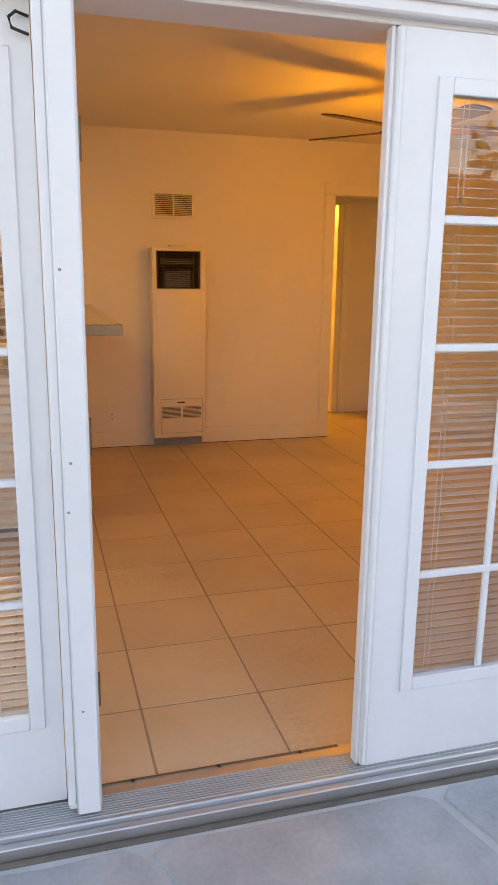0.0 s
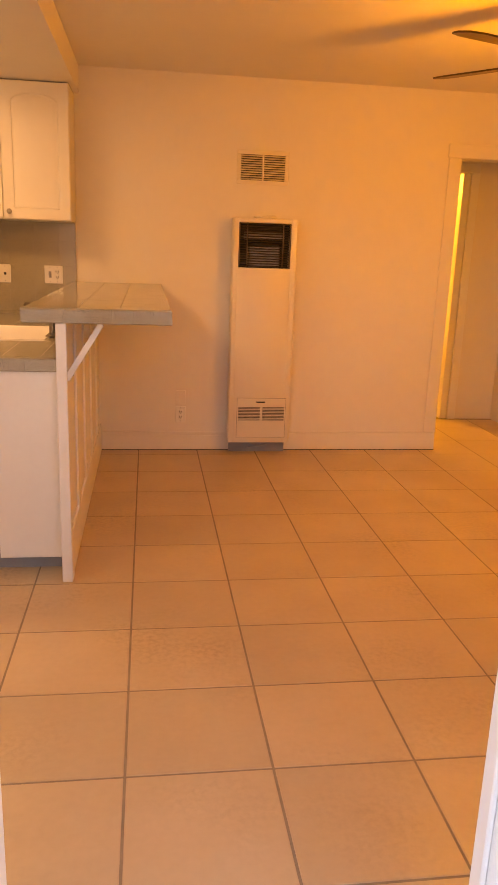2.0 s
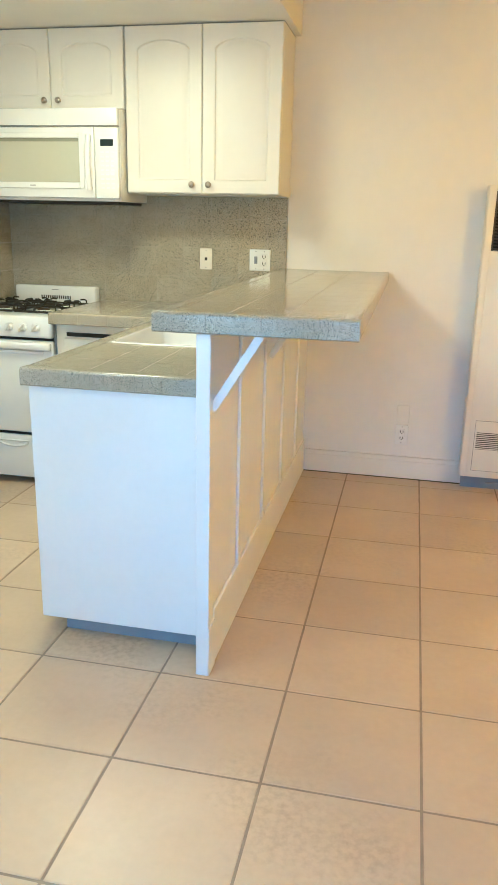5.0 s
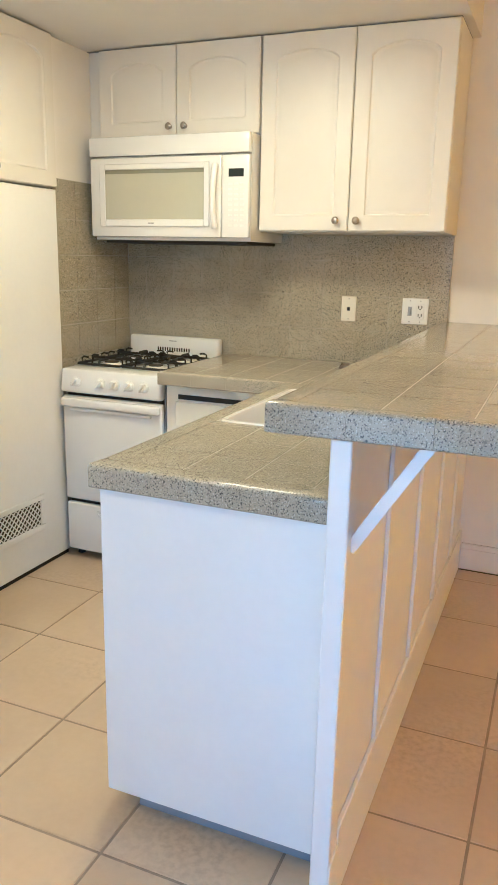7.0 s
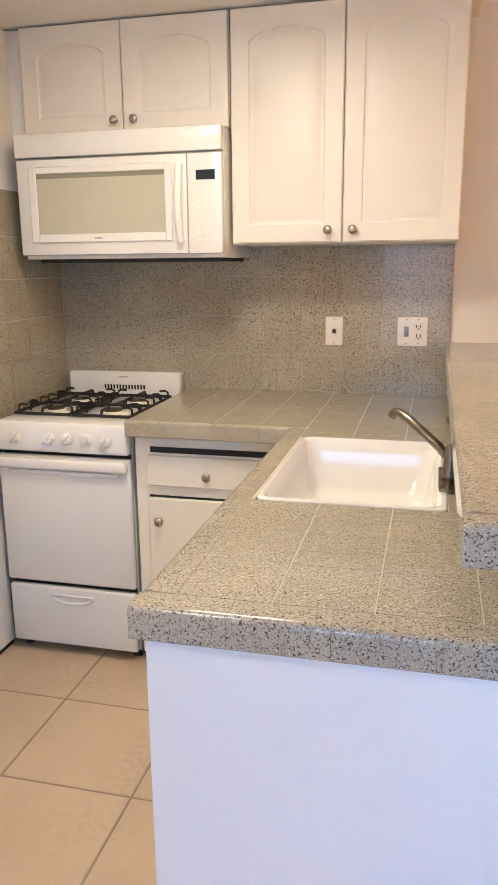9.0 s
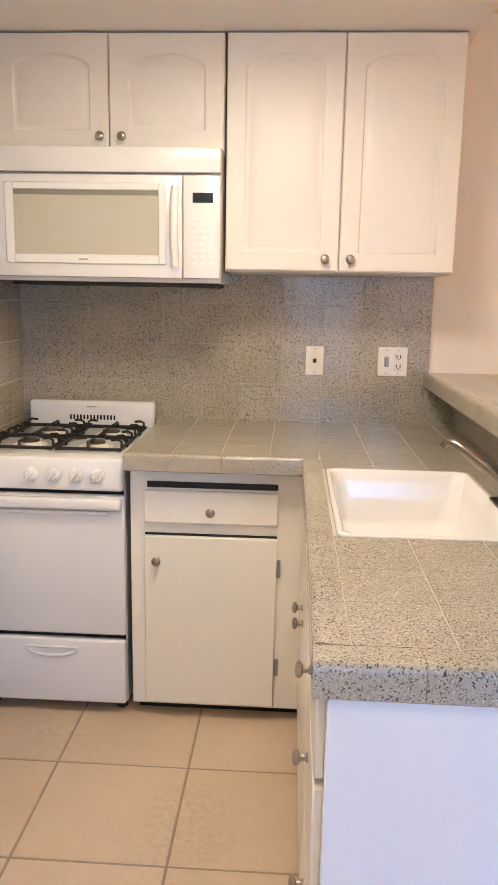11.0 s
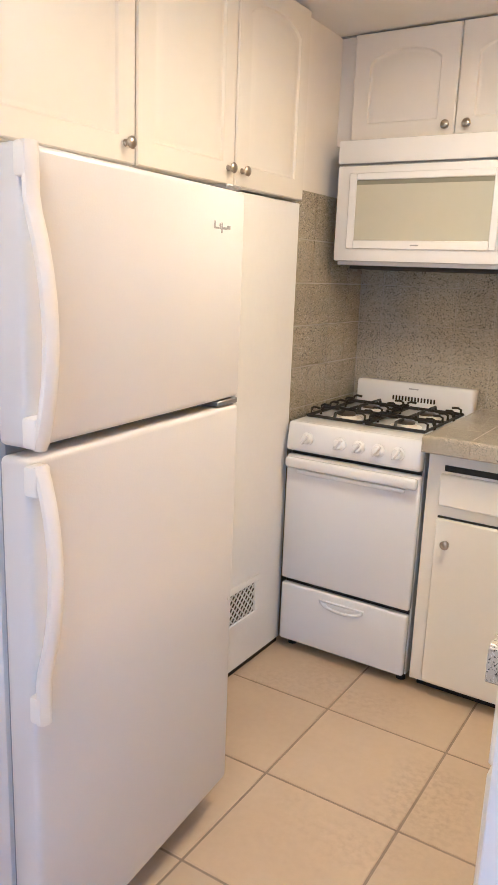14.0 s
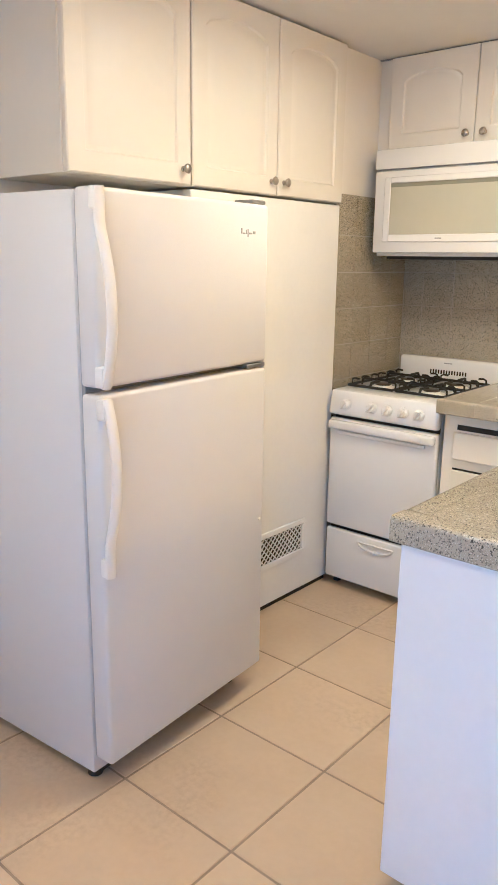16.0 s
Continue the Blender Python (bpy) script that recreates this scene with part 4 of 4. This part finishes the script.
# ---- lamps and fan ----
for x, y in (KITCHEN_LIGHT, ENTRY_LIGHT):
    kl = thing("ceiling_light", (x, y, ZK), "square flush kitchen ceiling light, lit warm", "lamp", "kitchen ceiling lights")
    part("base", boxes((x - 0.19, x + 0.19, y - 0.19, y + 0.19, ZK - 0.02, ZK - 0.001, 0.004)), PLAST, kl)
    part("diffuser", boxes((x - 0.175, x + 0.175, y - 0.175, y + 0.175, ZK - 0.06, ZK - 0.0205, 0.015, 2)), LAMPW, kl)

vp = thing("ceiling_panel", (-0.27, 3.89, ZK), "square white flush panel on the lowered ceiling", "ceiling panel")
part("frame", boxes((-0.46, -0.08, 3.71, 4.09, ZK - 0.014, ZK - 0.001, 0.003)), TRIM, vp)
part("insert", boxes((-0.44, -0.10, 3.73, 4.07, ZK - 0.018, ZK - 0.0142, 0.001)), PLAST, vp)

fn = thing("ceiling_fan", (*FAN, ZC), "dark wooden five-blade ceiling fan with a lit bowl", "fan")
x, y = FAN
part("rod", lathe(bmesh.new(), (x, y, ZC), (0, 0, -1), ((0, 0.065), (0.03, 0.06), (0.045, 0.02), (0.14, 0.018)), 18), BRASS, fn)
part("motor", lathe(bmesh.new(), (x, y, ZC - 0.14), (0, 0, -1), ((0, 0.06), (0.015, 0.11), (0.09, 0.115), (0.12, 0.07), (0.15, 0.06)), 24), BRASS, fn)
for k in range(5):
    a = math.atan2(3.85 - y, 1.55 - x) - k * math.radians(72)
    m = Matrix.Translation((x, y, 2.21)) @ Matrix.Rotation(a, 4, "Z") @ Matrix.Rotation(radians(-9), 4, "X")
    bm = bmesh.new()
    top = [(0.16, -0.05), (0.3, -0.062), (0.6, -0.07), (0.655, -0.05), (0.67, 0), (0.655, 0.05), (0.6, 0.07), (0.3, 0.062), (0.16, 0.05)]
    f = bm.faces.new([bm.verts.new((u, v, 0)) for u, v in top])
    ext = bmesh.ops.extrude_face_region(bm, geom=[f])
    for v in ext["geom"]:
        if isinstance(v, bmesh.types.BMVert):
            v.co.z -= 0.007
    b = part("blade", place_bm(bm, m), WOOD, fn, "dark wooden blade")
    part("blade_iron", place_bm(boxes((0.09, 0.2, -0.02, 0.02, 0.0005, 0.006, 0.001)), m), BRASS, b)
part("light_bowl", lathe(bmesh.new(), (x, y, 2.145), (0, 0, -1), ((0, 0.06), (0.02, 0.1), (0.045, 0.095), (0.06, 0.03)), 20), LAMPF, fn)


# ---- outdoors ----
solid("ground", boxes((-300, 300, -300, 300, -0.5, -0.062)), EARTH, "dry bare ground around the patio", "ground", "structure")
pt = solid("pavement", boxes((-3.2, 5.0, -4.5, 1.704, -0.061, -0.042)), MORTAR, "grey flagstone patio with pale mortar joints", "pavement", "structure")
rng = random.Random(5)
nx, ny = 12, 9
grid = [[(-3.1 + 0.7 * i + (rng.random() - 0.5) * 0.34, -4.4 + 0.6755 * j + (rng.random() - 0.5) * 0.3 * (0 if j == ny else 1)) for j in range(ny + 1)] for i in range(nx)]
for i in range(nx - 1):
    for j in range(ny):
        ring = [Vector((*grid[a][c], 0)) for a, c in ((i, j), (i + 1, j), (i + 1, j + 1), (i, j + 1))]
        mid = sum(ring, Vector()) / 4
        bm = bmesh.new()
        lo, hi = [], []
        for k in range(4):
            for q in (0.06, 0.35, 0.65, 0.94):
                p = ring[k].lerp(ring[(k + 1) % 4], q)
                p = p + (mid - p).normalized() * (0.010 + rng.random() * 0.012)
                lo.append(bm.verts.new((p.x, p.y, -0.045)))
                p = p + (mid - p).normalized() * 0.006
                hi.append(bm.verts.new((p.x, p.y, -0.034 + rng.random() * 0.002)))
        n = len(lo)
        for k in range(n):
            bm.faces.new((lo[k], lo[(k + 1) % n], hi[(k + 1) % n], hi[k]))
        bm.faces.new(hi)
        part("stone", bm, STONE, pt, smooth=False)

solid("trim_patio_gap", boxes((-0.9, 2.0, 1.683, 1.7035, -0.06, -0.036, 0.004)), BARK, "dark dirt line below the threshold", "trim", "structure")

hs = thing("neighbour_house", (4, -14, 0), "pink stucco house with a low red roof", "house")
part("wall", boxes((-3, 12, -19, -13, -0.1, 2.7)), STUCCO, hs)
bm = bmesh.new()
v = [bm.verts.new(p) for p in ((-3.6, -19.6, 2.6), (12.6, -19.6, 2.6), (12.6, -12.4, 2.6), (-3.6, -12.4, 2.6), (-3.6, -16, 4.1), (12.6, -16, 4.1))]
for q in ((0, 1, 5, 4), (3, 2, 5, 4), (0, 3, 4), (1, 2, 5), (0, 1, 2, 3)):
    bm.faces.new([v[k] for k in q])
part("roof", bm, ROOF, hs)
for x in (0, 4.5, 9):
    w = part("window", boxes((x, x + 1.2, -13, -12.96, 0.9, 2.0, 0.01)), TRIM, hs)
    part("pane", boxes((x + 0.07, x + 1.13, -12.958, -12.95, 0.97, 1.93)), SCREEN, w)
fe = thing("garden_fence", (1, -6, 0), "brown vertical board garden fence", "fence")
for k in range(74):
    piece("board", fe, (-8 + k * 0.245, -6.0, 0.72), (0.225, 0.02, 1.55), FENCE, 0.003)
for z in (0.3, 1.2):
    part("rail", boxes((-8.1, 10.1, -6.06, -6.011, z - 0.04, z + 0.04)), FENCE, fe)


def tree(place, height, spread_r, leaves, label, leaf=0.16):
    t = thing("tree", place, label, "tree", "garden trees")
    r = random.Random(int(place[0] * 10) + 77)
    bm, lf = bmesh.new(), bmesh.new()
    p = Vector(place)
    top = p + Vector((0.1, 0.1, height * 0.55))
    tube(bm, (p, p + Vector((0.03, 0.02, height * 0.3)), top), 0.07, 8)
    tips = []
    for k in range(9):
        a = k * 2.4
        e = top + Vector((math.cos(a) * spread_r * (0.5 + r.random() * 0.5), math.sin(a) * spread_r * (0.5 + r.random() * 0.5), height * (0.1 + 0.35 * r.random())))
        tube(bm, (top, top.lerp(e, 0.5) + Vector((0, 0, 0.08)), e), 0.022, 6)
        tips.append((top.lerp(e, 0.5), e))
    for k in range(leaves):
        a, e = tips[k % len(tips)]
        c = a.lerp(e, 0.3 + r.random() * 0.8) + Vector((r.gauss(0, 0.16), r.gauss(0, 0.16), r.gauss(0, 0.13)))
        d = Vector((r.gauss(0, 1), r.gauss(0, 1), r.gauss(-0.3, 0.7))).normalized()
        s = d.orthogonal().normalized() * leaf * 0.17
        b = d.cross(s) * 0.25
        q = [c, c + d * leaf * 0.35 + s + b, c + d * leaf, c + d * leaf * 0.35 - s + b]
        vs = [lf.verts.new(x) for x in q]
        lf.faces.new((vs[0], vs[1], vs[2]))
        lf.faces.new((vs[0], vs[2], vs[3]))
    part("trunk", bm, BARK, t)
    part("crown", lf, LEAF, t)


tree((2.9, -1.9, -0.05), 2.6, 0.75, 260, "small broad-leaved tree beside the patio")
tree((4.6, -5.2, -0.05), 2.0, 1.2, 900, "leafy green garden tree by the fence", 0.13)
tree((1.0, -5.4, -0.05), 1.8, 1.0, 800, "leafy green garden tree by the fence", 0.12)
# ---- floor tiles ----
xs, ys = cuts(XL, XR, 0.343, 0.4075), cuts(1.876, 7.0, 3.443, 0.404)
slab_tiles = [(u0, u1, v0, v1) for u0, u1 in zip(xs, xs[1:]) for v0, v1 in zip(ys, ys[1:])]
for u0, u1, v0, v1 in slab_tiles:
    if u1 - u0 > 0.02 and v1 - v0 > 0.02:
        piece("tile", slab, ((u0 + u1) / 2, (v0 + v1) / 2, -0.002), (u1 - u0 - 0.0075, v1 - v0 - 0.0075, 0.004), TILE, 0.0016)
